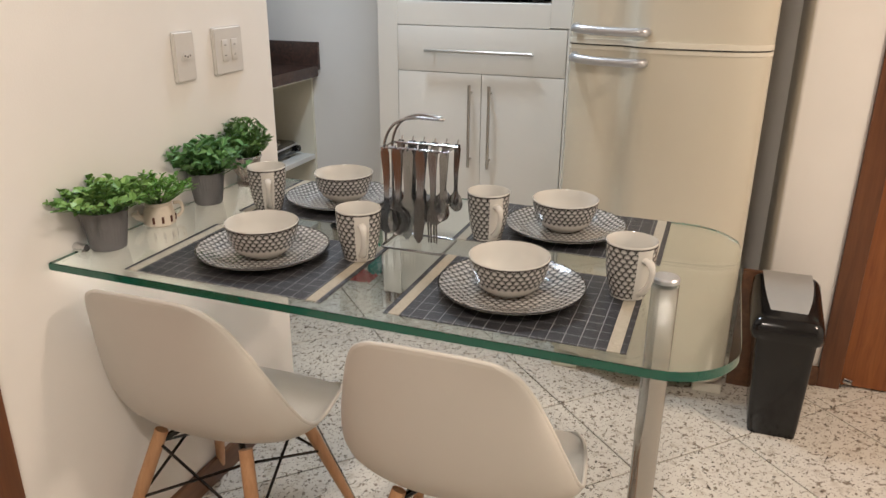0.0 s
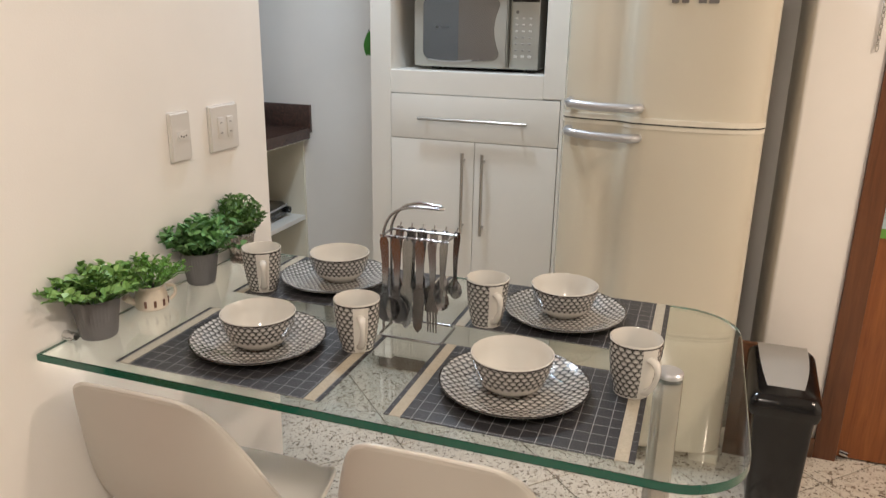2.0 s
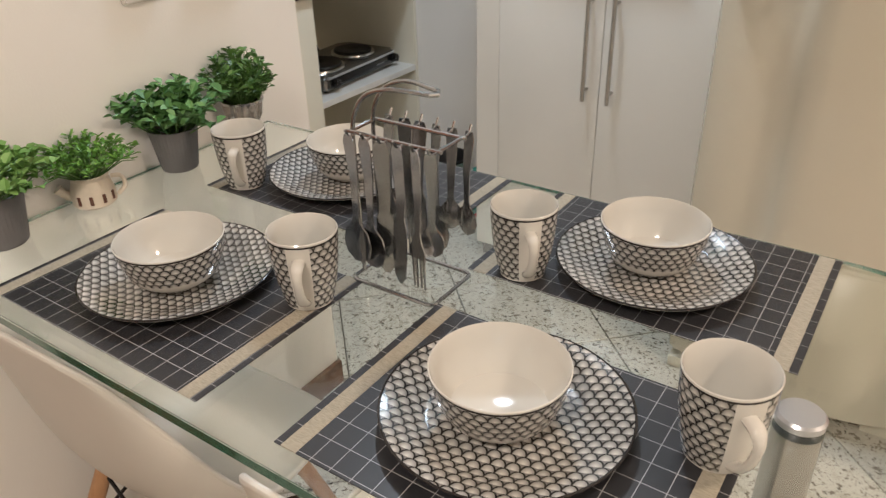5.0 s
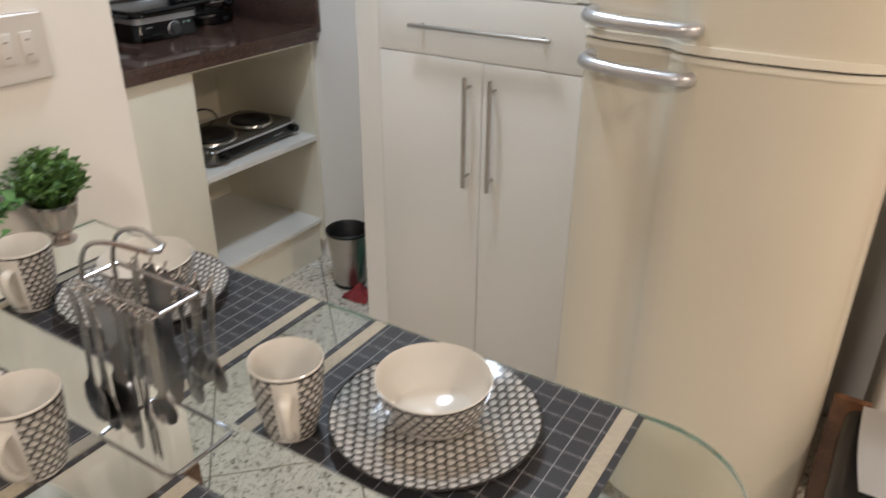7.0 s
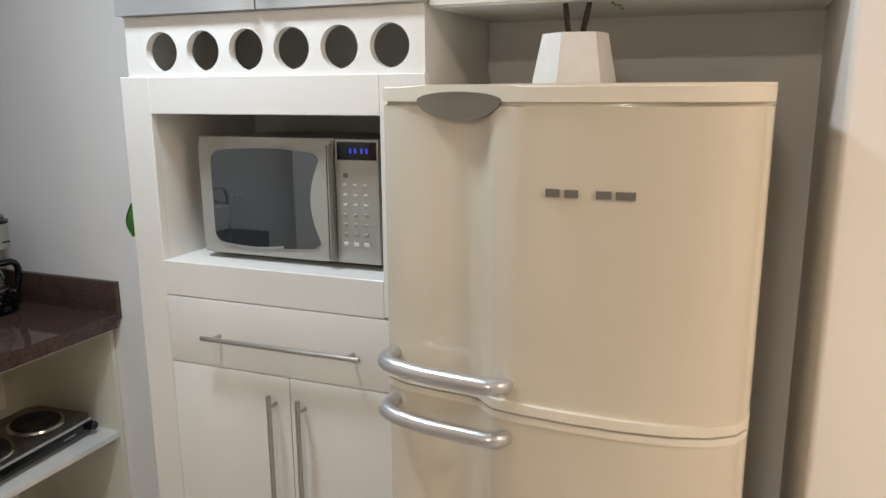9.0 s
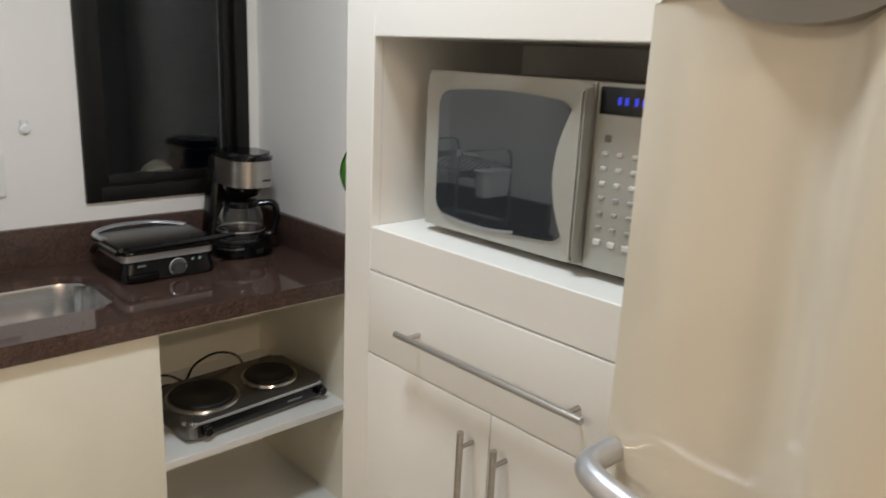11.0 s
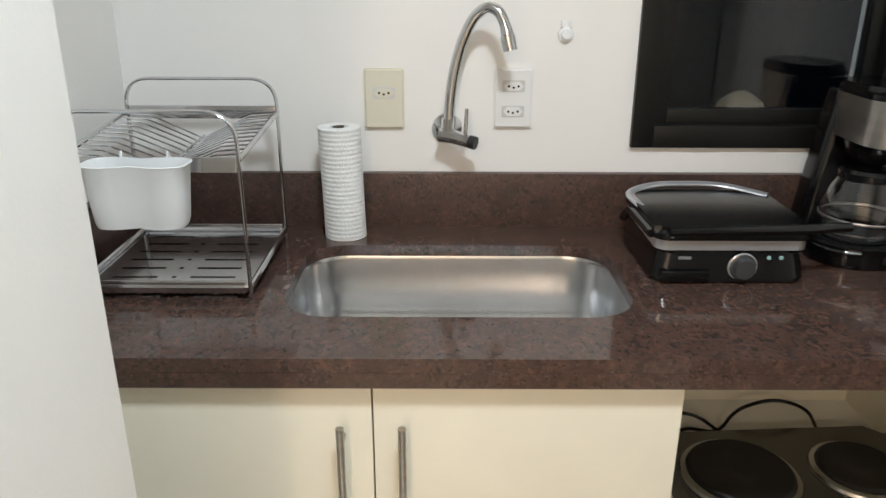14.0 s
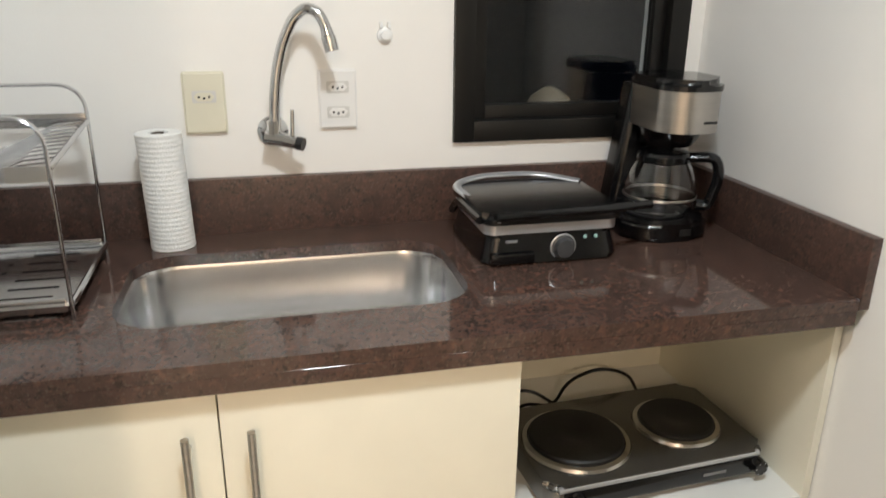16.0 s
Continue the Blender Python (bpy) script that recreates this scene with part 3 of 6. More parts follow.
for x0, x1, hx in ((-0.1608, 0.1783, 0.141), (0.1805, 0.4938, 0.219)):
    dd = part("door", box(x0, TY - 0.002, 0.085, x1, TY + 0.018, 1.0250, 0.0015), LACQUER, tc)
    part("handle", bar_handle((hx, TY - 0.002, 0.672), (hx, TY - 0.002, 0.988), (0, -0.032, 0)), STEEL, dd, "brushed steel bar handle")

# ---- bottle rack and frosted wall cabinet above it ----
wr = thing("bottle_rack", 0.15, 3.85, 1.716, label="white bottle rack with a row of six round holes", category="bottle rack")
bm = bmesh.new()
HX = [-0.128 + 0.1155 * i for i in range(6)]
for hx in HX:
    ring = [(hx + 0.044 * math.cos(2 * math.pi * k / 32), 1.772 + 0.044 * math.sin(2 * math.pi * k / 32)) for k in range(32)]
    x0, x1 = hx - 0.05775, hx + 0.05775
    sq = []
    for k in range(32):
        c, s = math.cos(2 * math.pi * k / 32), math.sin(2 * math.pi * k / 32)
        t = 1 / max(abs(c), abs(s))
        sq.append((hx + 0.05775 * c * t, 1.783 + 0.067 * s * t))
    for yy, flip in ((3.662, False), (3.682, True)):
        a = [bm.verts.new((x, yy, z)) for x, z in ring]
        b = [bm.verts.new((x, yy, z)) for x, z in sq]
        for k in range(32):
            q = (a[k], a[(k + 1) % 32], b[(k + 1) % 32], b[k])
            bm.faces.new(q[::-1] if flip else q)
        if not flip:
            front = a
        else:
            for k in range(32):
                bm.faces.new((front[k], a[k], a[(k + 1) % 32], front[(k + 1) % 32]))
bmesh.ops.remove_doubles(bm, verts=bm.verts[:], dist=0.0003)
part("front_board", bm, LACQUER, wr, "white board with six round holes")
part("end_board", box(-0.230, 3.662, 1.716, HX[0] - 0.058, 3.69, 1.85, 0, 1), LACQUER, wr)
part("end_board", box(HX[5] + 0.058, 3.662, 1.716, 0.527, 3.69, 1.85, 0, 1), LACQUER, wr)
part("side_panel", box(-0.230, 3.69, 1.716, -0.214, TB, 1.85, 0, 1), LACQUER, wr)
part("side_panel", box(0.511, 3.69, 1.716, 0.527, TB, 1.85, 0, 1), LACQUER, wr)
part("back_panel", box(-0.214, TB - 0.01, 1.716, 0.511, TB, 1.85, 0, 1), LACQUER, wr)

wc = thing("wall_cabinet", 0.15, 3.85, 1.85, label="wall cabinet with aluminium-framed frosted glass doors", category="cabinet")
bm = bmesh.new()
box(-0.240, 3.665, 1.851, 0.530, TB, 1.869, 0, 1, bm)
box(-0.240, 3.665, 1.869, -0.222, TB, 2.45, 0, 1, bm)
box(0.512, 3.665, 1.869, 0.530, TB, 2.45, 0, 1, bm)
box(-0.240, 3.665, 2.45, 0.530, TB, 2.468, 0, 1, bm)
box(-0.222, TB - 0.01, 1.869, 0.512, TB, 2.45, 0, 1, bm)
part("case", bm, LACQUER, wc)
ALU = surface("satin_aluminium", (0.78, 0.80, 0.81), 0.34, metal=0.85, var=0.04)
for x0, x1, hx in ((-0.238, 0.143, 0.12), (0.147, 0.528, 0.17)):
    bm = bmesh.new()
    w = 0.05
    o = [(x0, 1.853), (x1, 1.853), (x1, 2.465), (x0, 2.465)]
    i_ = [(x0 + w, 1.853 + w), (x1 - w, 1.853 + w), (x1 - w, 2.465 - w), (x0 + w, 2.465 - w)]
    V = {}
    for key, pts, y in (("o", o, 3.645), ("i", i_, 3.633), ("ob", o, 3.663), ("ib", i_, 3.663)):
        V[key] = [bm.verts.new((x, y, z)) for x, z in pts]
    for k in range(4):
        j = (k + 1) % 4
        bm.faces.new((V["o"][k], V["o"][j], V["i"][j], V["i"][k]))
        bm.faces.new((V["ob"][j], V["ob"][k], V["ib"][k], V["ib"][j]))
        bm.faces.new((V["o"][j], V["o"][k], V["ob"][k], V["ob"][j]))
        bm.faces.new((V["i"][k], V["i"][j], V["ib"][j], V["ib"][k]))
    dd = part("door_frame", bm, ALU, wc, "mitred aluminium door frame")
    part("pane", box(x0 + w - 0.004, 3.648, 1.853 + w - 0.004, x1 - w + 0.004, 3.653, 2.465 - w + 0.004), FROST, dd, "frosted green-grey glass pane")
    part("handle", bar_handle((hx, 3.638, 1.885), (hx, 3.638, 2.02), (0, -0.03, 0), 0.006, 0.02), ALU, dd)

oc = thing("overhead_cabinet", 0.9, 3.85, 1.84, label="plain white overhead cabinet above the fridge", category="cabinet")
bm = bmesh.new()
box(0.534, 3.680, 1.842, 1.266, TB, 2.468, 0.003, 1, bm)
part("body", bm, LACQUER, oc)
part("door", box(0.538, 3.660, 1.844, 0.898, 3.679, 2.464, 0.002), LACQUER, oc)
part("door", box(0.902, 3.660, 1.844, 1.262, 3.679, 2.464, 0.002), LACQUER, oc)

# ---- sink counter ----
CZ, CF = 0.968, -0.768
ct = thing("worktop", -1.05, 3.28, 0.93, label="polished red-brown granite worktop with raised back edge", category="worktop")
SINK = rounded_rect(-1.202, 2.858, -0.880, 3.431, 0.080, 8)
# top slab with the sink's opening
bm = bmesh.new()
n = len(SINK)
cx, cy = -1.04, 3.146


def to_frame(x, y):
    """Where a ray from the bowl's middle through x, y leaves the worktop."""
    dx, dy = x - cx, y - cy
    t = min(((CF + 0.022 if dx > 0 else X_SINK + 0.02) - cx) / dx if abs(dx) > 1e-6 else 9e9, ((4.05 if dy > 0 else Y_KIT + 0.001) - cy) / dy if abs(dy) > 1e-6 else 9e9)
    return cx + dx * t, cy + dy * t


rim = list(SINK)
for corner in ((CF + 0.022, 4.05), (X_SINK + 0.02, 4.05), (X_SINK + 0.02, Y_KIT + 0.001), (CF + 0.022, Y_KIT + 0.001)):
    a = math.atan2(corner[1] - cy, corner[0] - cx)
    # a point of the opening that looks at this corner
    best = min(range(len(rim)), key=lambda i: abs(math.remainder(math.atan2(rim[i][1] - cy, rim[i][0] - cx) - a, 2 * math.pi)))
    rim[best] = (rim[best][0], rim[best][1], corner)
for z, key in ((CZ, 1), (CZ - 0.022, -1)):
    inn = [bm.verts.new((p[0], p[1], z)) for p in rim]
    out = [bm.verts.new((*(p[2] if len(p) > 2 else to_frame(p[0], p[1])), z)) for p in rim]
    for k in range(len(rim)):
        j = (k + 1) % len(rim)
        q = (inn[k], out[k], out[j], inn[j])
        bm.faces.new(q if key > 0 else q[::-1])
    if key > 0:
        top_i, top_o = inn, out
    else:
        for k in range(len(rim)):
            j = (k + 1) % len(rim)
            bm.faces.new((top_i[k], top_i[j], inn[j], inn[k]))
            bm.faces.new((top_o[k], out[k], out[j], top_o[j]))
front_top = [e for e in bm.edges if all(abs(v.co.x - CF - 0.022) < 1e-5 and v.co.z > CZ - 0.001 for v in e.verts)]
bmesh.ops.bevel(bm, geom=front_top, offset=0.004, segments=3, affect="EDGES")
part("slab", bm, GRANITE, ct)
part("front_edge", box(CF - 0.002, Y_KIT + 0.001, CZ - 0.048, CF + 0.0218, 4.050, CZ - 0.0221, 0.001, 1), GRANITE, ct)
part("back_edge", box(X_SINK + 0.001, Y_KIT + 0.001, CZ - 0.01, X_SINK + 0.02, 4.05, 1.082, 0.002), HONED, ct, "raised dull granite edge against the wall")
part("back_edge", box(X_SINK + 0.001, 4.0505, CZ - 0.02, CF + 0.024, 4.0695, 1.074, 0.002), HONED, ct, "raised dull granite edge against the wall")
part("back_edge", box(X_SINK + 0.02, Y_KIT + 0.001, CZ - 0.01, CF, Y_KIT + 0.02, 1.082, 0.002), HONED, ct, "raised dull granite edge against the wall")

sk = thing("sink", cx, cy, 0.78, label="brushed stainless steel sink bowl set under the granite", category="sink")
bm = bmesh.new()
rings = []
for f, z in ((1.0, CZ - 0.022), (0.985, CZ - 0.03), (0.955, CZ - 0.13), (0.93, CZ - 0.155), (0.87, CZ - 0.168), (0.5, CZ - 0.172), (0.12, CZ - 0.175)):
    ins = (1 - f) * 0.17
    if f > 0.8:
        pts = rounded_rect(-1.206 + ins, 2.854 + ins, -0.876 - ins, 3.435 - ins, 0.083 - ins * 0.4, 8)
    else:
        pts = [(cx + (x - cx) * f, cy + (y - cy) * f) for x, y in SINK]
    rings.append([bm.verts.new((x, y, z)) for x, y in pts])
for A, B in zip(rings, rings[1:]):
    for k in range(len(A)):
        j = (k + 1) % len(A)
        bm.faces.new((A[k], A[j], B[j], B[k]))
bm.faces.new(rings[-1])
part("bowl", bm, SINK_STEEL, sk)
bm = lathe([(0.0, CZ - 0.171), (0.02, CZ - 0.171), (0.042, CZ - 0.169), (0.046, CZ - 0.172)], 28)
bm.transform(Matrix.Translation((cx, cy, 0)))
part("drain", bm, CHROME, sk)

# ---- base cabinets ----
bc = thing("sink_cabinet", -1.0, 2.95, 0, label="cream laminate sink cabinet with two doors", category="cabinet")
bm = bmesh.new()
box(-1.335, 3.447, 0.08, -0.785, 3.463, 0.925, 0, 1, bm)
box(-1.335, Y_KIT + 0.001, 0.08, -0.785, Y_KIT + 0.02, 0.925, 0, 1, bm)
box(-1.335, Y_KIT + 0.02, 0.08, -0.785, 3.447, 0.10, 0, 1, bm)
box(-0.800, Y_KIT + 0.02, 0.895, -0.787, 3.447, 0.925, 0, 1, bm)
part("body", bm, CREAM, bc)
part("plinth", box(-0.85, Y_KIT + 0.001, 0, -0.835, 3.463, 0.08), CREAM, bc)
part("top_rail", box(-0.785, Y_KIT + 0.001, 0.9125, -0.764, 3.463, 0.9195, 0.001, 1), CREAM, bc)
for y0, y1, hy in ((2.51, 3.0155, 2.972), (3.0175, 3.468, 3.061)):
    dd = part("door", box(-0.785, y0, 0.085, -0.765, y1, 0.912, 0.003), CREAM, bc)
    part("handle", bar_handle((-0.765, hy, 0.595), (-0.765, hy, 0.862), (0.030, 0, 0)), STEEL, dd, "brushed steel bar handle")

sc = thing("shelf_cabinet", -1.0, 3.76, 0, label="open cream shelf unit under the worktop, half empty", category="cabinet")
part("side_panel", box(-1.335, 4.050, 0.08, -0.785, 4.066, 0.925), CREAM, sc)
part("back_panel", box(-1.335, 3.464, 0.08, -1.325, 4.050, 0.925), CREAM, sc)
part("top_rail", box(-1.325, 3.464, 0.9100, -0.764, 4.050, 0.9195, 0.001, 1), CREAM, sc)
part("shelf", box(-1.325, 3.464, 0.524, -0.786, 4.050, 0.546, 0.001, 1), SHELF_WHITE, sc, "white shelf board")
part("bottom_board", box(-1.325, 3.464, 0.165, -0.790, 4.050, 0.183, 0.001, 1), SHELF_WHITE, sc, "white bottom board")
part("plinth", box(-0.82, 3.464, 0, -0.805, 4.050, 0.165), CREAM, sc)

# ---- glass table ----
GZ = 0.836
tb = thing("glass_table", 0.46, 2.33, 0, label="clear glass wall table with green edges on one steel leg", category="table")
OUT = [(X_DIN + 0.004, 2.705), (X_DIN + 0.004, 1.968)] + arc(1.115 - 0.125, 1.968 + 0.125, 0.125, 270, 360, 10) + arc(1.115 - 0.13, 2.705 - 0.13, 0.13, 0, 90, 10)
bm = plate_shape(OUT, GZ - 0.017, GZ)
rim_edges = [e for e in bm.edges if abs(e.verts[0].co.z - e.verts[1].co.z) < 1e-6]
bmesh.ops.bevel(bm, geom=rim_edges, offset=0.0018, segments=2, affect="EDGES")
bmesh.ops.recalc_face_normals(bm, faces=bm.faces)
for f in bm.faces:
    f.material_index = 1 if abs(f.normal.z) < 0.5 else 0
top = part("tabletop", bm, [TABLE_GLASS, EDGE_GLASS], tb, "clear glass top with a green polished edge")
top.visible_shadow = False
bm = lathe([(0.0, 0.0), (0.060, 0.0), (0.062, 0.006), (0.030, 0.012), (0.0265, 0.02), (0.0265, GZ - 0.018), (0.0, GZ - 0.018)], 36)
bm.transform(Matrix.Translation((0.978, 2.325, 0)))
part("leg", bm, surface("polished_leg_steel", (0.46, 0.45, 0.43), 0.17, metal=1.0, var=0.03, grain=300, bump=0.0), tb, "round polished steel leg")
bm = lathe([(0.0, GZ + 0.0005), (0.0265, GZ + 0.0005), (0.0265, GZ + 0.008), (0.0235, GZ + 0.011), (0.0, GZ + 0.0125)], 32)
bm.transform(Matrix.Translation((0.978, 2.325, 0)))
part("cap", bm, SILVER, tb, "round metal cap over the leg")
for y in (2.045, 2.63):
    bm = tube([(X_DIN + 0.001, y, GZ + 0.008), (X_DIN + 0.03, y, GZ + 0.008)], [0.010, 0.008], 12)
    merge(bm, box(X_DIN + 0.002, y - 0.012, GZ + 0.001, X_DIN + 0.028, y + 0.012, GZ + 0.006, 0.002))
    part("wall_clamp", bm, CHROME, tb)


# ---- chairs ----
def shell_chair(name, label):
    """A moulded shell chair at the origin that faces +y, its back's top over y = 0."""
    c = thing(name, label=label, category="chair", group="chairs at the glass table")
    # (forward, height, half width, forward curl of the rim, upward curl of the rim)
    rows = [(0.000, 0.790, 0.108, 0.004, -0.005), (0.001, 0.785, 0.132, 0.010, -0.010), (0.006, 0.764, 0.151, 0.020, -0.012), (0.014, 0.722, 0.167, 0.030, -0.006), (0.026, 0.658, 0.187, 0.044, 0.000), (0.038, 0.590, 0.207, 0.060, 0.000),
            (0.052, 0.522, 0.226, 0.078, -0.002), (0.072, 0.456, 0.238, 0.092, 0.006), (0.106, 0.402, 0.243, 0.092, 0.028), (0.165, 0.372, 0.242, 0.066, 0.048), (0.240, 0.363, 0.238, 0.034, 0.052),
            (0.315, 0.372, 0.231, 0.012, 0.042), (0.380, 0.388, 0.221, 0.000, 0.024), (0.428, 0.394, 0.205, -0.006, 0.010), (0.455, 0.386, 0.179, -0.012, 0.000), (0.462, 0.375, 0.161, -0.016, 0.0)]
    bm = bmesh.new()
    grid = []
    n = 22
    for y, z, w, fy, fz in rows:
        line = []
        for k in range(n + 1):
            u = -1 + 2 * k / n
            q = abs(u) ** 2.2
            line.append(bm.verts.new((1.045 * w * math.sin(u * 1.32) / math.sin(1.32), y + fy * q, z + fz * q)))
        grid.append(line)
    for A, B in zip(grid, grid[1:]):
        for k in range(n):
            bm.faces.new((A[k], A[k + 1], B[k + 1], B[k]))
    bead = [v.co.copy() for v in grid[0]] + [g[-1].co.copy() for g in grid[1:]] + [v.co.copy() for v in grid[-1][-2::-1]] + [g[0].co.copy() for g in grid[-2:0:-1]]
    bmesh.ops.recalc_face_normals(bm, faces=bm.faces)
    bmesh.ops.solidify(bm, geom=bm.faces[:], thickness=0.006)
    merge(bm, tube(bead, 0.0058, 8, closed=True))
    sh = part("shell", bm, SHELL, c, local=True)
    md = sh.modifiers.new("smooth", "SUBSURF")
    md.levels = md.render_levels = 1
    tops = [(sx * 0.115, y) for sx in (-1, 1) for y in (0.135, 0.345)]
    feet = [(sx * 0.215, y) for sx in (-1, 1) for y in (0.015, 0.455)]
    for (tx, ty), (fx, fy) in zip(tops, feet):
        bm = tube([(fx, fy, 0.0), (fx + (tx - fx) * 0.1, fy + (ty - fy) * 0.1, 0.04), (tx + (fx - tx) * 0.35, ty + (fy - ty) * 0.35, 0.25), (tx, ty, 0.374)], [0.011, 0.0125, 0.0165, 0.016], 14)
        leg = part("leg", bm, LEG_WOOD, c, "turned beech leg", local=True)
        bm = tube([(tx, ty, 0.350), (tx + (0 - tx) * 0.25, ty + (0.24 - ty) * 0.25, 0.364)], 0.008, 8)
        sub("bracket", bm, BLACK, leg, "black metal bracket")

    def on_leg(i, f):
        (tx, ty), (fx, fy) = tops[i], feet[i]
        return Vector((fx + (tx - fx) * f, fy + (ty - fy) * f, 0.374 * f))

    for a, fa, b, fb in ((0, 0.92, 1, 0.55), (1, 0.92, 0, 0.55), (2, 0.92, 3, 0.55), (3, 0.92, 2, 0.55), (0, 0.55, 2, 0.92), (2, 0.55, 0, 0.92), (1, 0.55, 3, 0.92), (3, 0.55, 1, 0.92)):
        part("brace", tube([on_leg(a, fa), on_leg(b, fb)], 0.0038, 8), BLACK, c, "thin black metal brace", local=True)
    return c


ch = shell_chair("shell_chair", "white moulded shell chair on beech legs with black metal braces")
ch.matrix_basis = pose(0.010, 1.972, 0, 0, 0, 1)
ch2 = copy_thing(ch, pose(0.622, 1.972, 0, 0, 0, 1))


# ---- placemats ----
MZ = GZ + 0.0008


def placemat(x0, y0, x1, y1):
    m = thing("placemat", (x0 + x1) / 2, (y0 + y1) / 2, MZ, label="dark woven vinyl placemat with cream end bands on the glass", category="placemat", group="placemats on the table")
    w, d = (x1 - x0) / 2, (y1 - y0) / 2
    part("cloth", box(-w + 0.031, -d, 0, w - 0.031, d, 0.0018, 0.0004, 1), MAT_DARK, m, local=True)
    for s in (-1, 1):
        a, b = sorted((s * (w - 0.031), s * (w - 0.010)))
        part("band", box(a, -d, 0.0001, b, d, 0.0021, 0.0004, 1), MAT_BAND, m, "cream woven band", local=True)
        a, b = sorted((s * (w - 0.010), s * w))
        part("fringe", box(a, -d, 0, b, d, 0.0016, 0.0003, 1), MAT_DARK, m, "dark woven outer edge", local=True)
    return m


placemat(0.527, 1.997, 0.945, 2.302)
placemat(-0.034, 1.994, 0.407, 2.292)
placemat(0.512, 2.400, 0.960, 2.698)
placemat(-0.045, 2.398, 0.418, 2.698)

# ---- china ----
DZ = MZ + 0.0024


def flat_uv(r, z, a, co):
    return (co.x / 0.0152, co.y / 0.0105)


def round_uv(count, row):
    return lambda r, z, a, co: (a * count, z / row)


def dinner_plate():
    p = thing("dinner_plate", label="white dinner plate printed all over with dark fish scales", category="plate", group="table settings")
    prof = [(0.0, 0.006), (0.04, 0.006), (0.082, 0.0065), (0.092, 0.009), (0.105, 0.0145), (0.128, 0.0205), (0.1345, 0.0222)]
    part("top", lathe(prof, 64, flat_uv), SCALES, p, local=True)
    part("underside", lathe([(0.1345, 0.0222), (0.1360, 0.0215), (0.1345, 0.0195), (0.105, 0.011), (0.085, 0.003), (0.078, 0.0), (0.072, 0.0), (0.07, 0.003), (0.0, 0.003)], 64), CHINA, p, "plain white glazed underside", local=True)
    part("rim_line", lathe([(0.1335, 0.0226), (0.1347, 0.0230), (0.1362, 0.0222), (0.1360, 0.0212)], 64), INK, p, "thin dark line round the rim", local=True)
    return p


def bowl():
    b = thing("bowl", label="white china bowl with a dark fish-scale band outside", category="bowl", group="table settings")
    outer = [(0.031, 0.0), (0.035, 0.0), (0.037, 0.003), (0.051, 0.009), (0.060, 0.0165), (0.0645, 0.0235)]
    part("foot", lathe(turned([(0.0, 0.002), (0.028, 0.002)] + outer, 0.972, 1.085), 56), CHINA, b, local=True)
    part("printed_band", lathe(turned([(0.0645, 0.0235), (0.0680, 0.031), (0.0710, 0.040), (0.0740, 0.050), (0.0760, 0.0612)], 0.972, 1.085), 56, round_uv(34, 0.0082)), SCALES, b, "printed fish-scale band", local=True)
    part("rim_line", lathe(turned([(0.0760, 0.0612), (0.0763, 0.0638)], 0.972, 1.085), 56), INK, b, "dark line under the rim", local=True)
    part("inside", lathe(turned([(0.0763, 0.0638), (0.0765, 0.0655), (0.0752, 0.0662), (0.0740, 0.0645), (0.0715, 0.047), (0.066, 0.030), (0.054, 0.015), (0.03, 0.0075), (0.0, 0.0065)], 0.972, 1.085), 56), CHINA, b, "plain white glazed inside", local=True)
    return b


def mug():
    m = thing("mug", label="white china mug printed with dark fish scales", category="mug", group="table settings")
    seg = 56
    whole = [(0.0312, 0.003), (0.0332, 0.010), (0.0352, 0.018), (0.0378, 0.030), (0.0400, 0.043), (0.0417, 0.057), (0.0432, 0.076), (0.0442, 0.0945)]
    # the printed wall leaves a plain strip under the handle
    bm = lathe(turned(whole, 1.05, 1.07), seg, round_uv(21, 0.0086))
    plain = [f for f in bm.faces if math.hypot(f.calc_center_median().x, f.calc_center_median().y) > 0 and f.calc_center_median().x > 0 and abs(math.atan2(f.calc_center_median().y, f.calc_center_median().x)) < radians(20)]
    for f in plain:
        f.material_index = 1
    part("wall", bm, [SCALES, CHINA], m, "printed wall with a plain strip at the handle", local=True)
    part("base", lathe(turned([(0.0, 0.002), (0.027, 0.002), (0.029, 0.0), (0.0308, 0.001), (0.0312, 0.003)], 1.05, 1.07), seg), CHINA, m, local=True)
    part("rim_line", lathe(turned([(0.0442, 0.0945), (0.0444, 0.0970)], 1.05, 1.07), seg), INK, m, "dark line under the rim", local=True)
    part("inside", lathe(turned([(0.0444, 0.0970), (0.0446, 0.0990), (0.0436, 0.1002), (0.0424, 0.0985), (0.0405, 0.072), (0.0350, 0.030), (0.0300, 0.012), (0.025, 0.0075), (0.0, 0.007)], 1.05, 1.07), seg), CHINA, m, "plain white glazed inside", local=True)
    pts = round_path([(0.0425, 0, 0.082), (0.060, 0, 0.083), (0.068, 0, 0.070), (0.062, 0, 0.044), (0.048, 0, 0.024), (0.0365, 0, 0.016)], 0.012, 5)
    part("handle", tube(pts, [0.0048 + 0.0010 * math.cos(2 * math.pi * i / (len(pts) - 1)) for i in range(len(pts))], 12, flat=1.5), CHINA, m, "white looped handle", local=True)
    return m


PLATES = [(0.715, 2.156), (0.737, 2.534), (0.182, 2.158), (0.155, 2.550)]
BOWLS = [(0.711, 2.149), (0.734, 2.534), (0.190, 2.148), (0.164, 2.556)]
MUGS = [(0.916, 2.229, -49), (0.583, 2.434, -50), (0.373, 2.220, -55), (0.015, 2.439, -55)]
plate0, bowl0, mug0 = dinner_plate(), bowl(), mug()
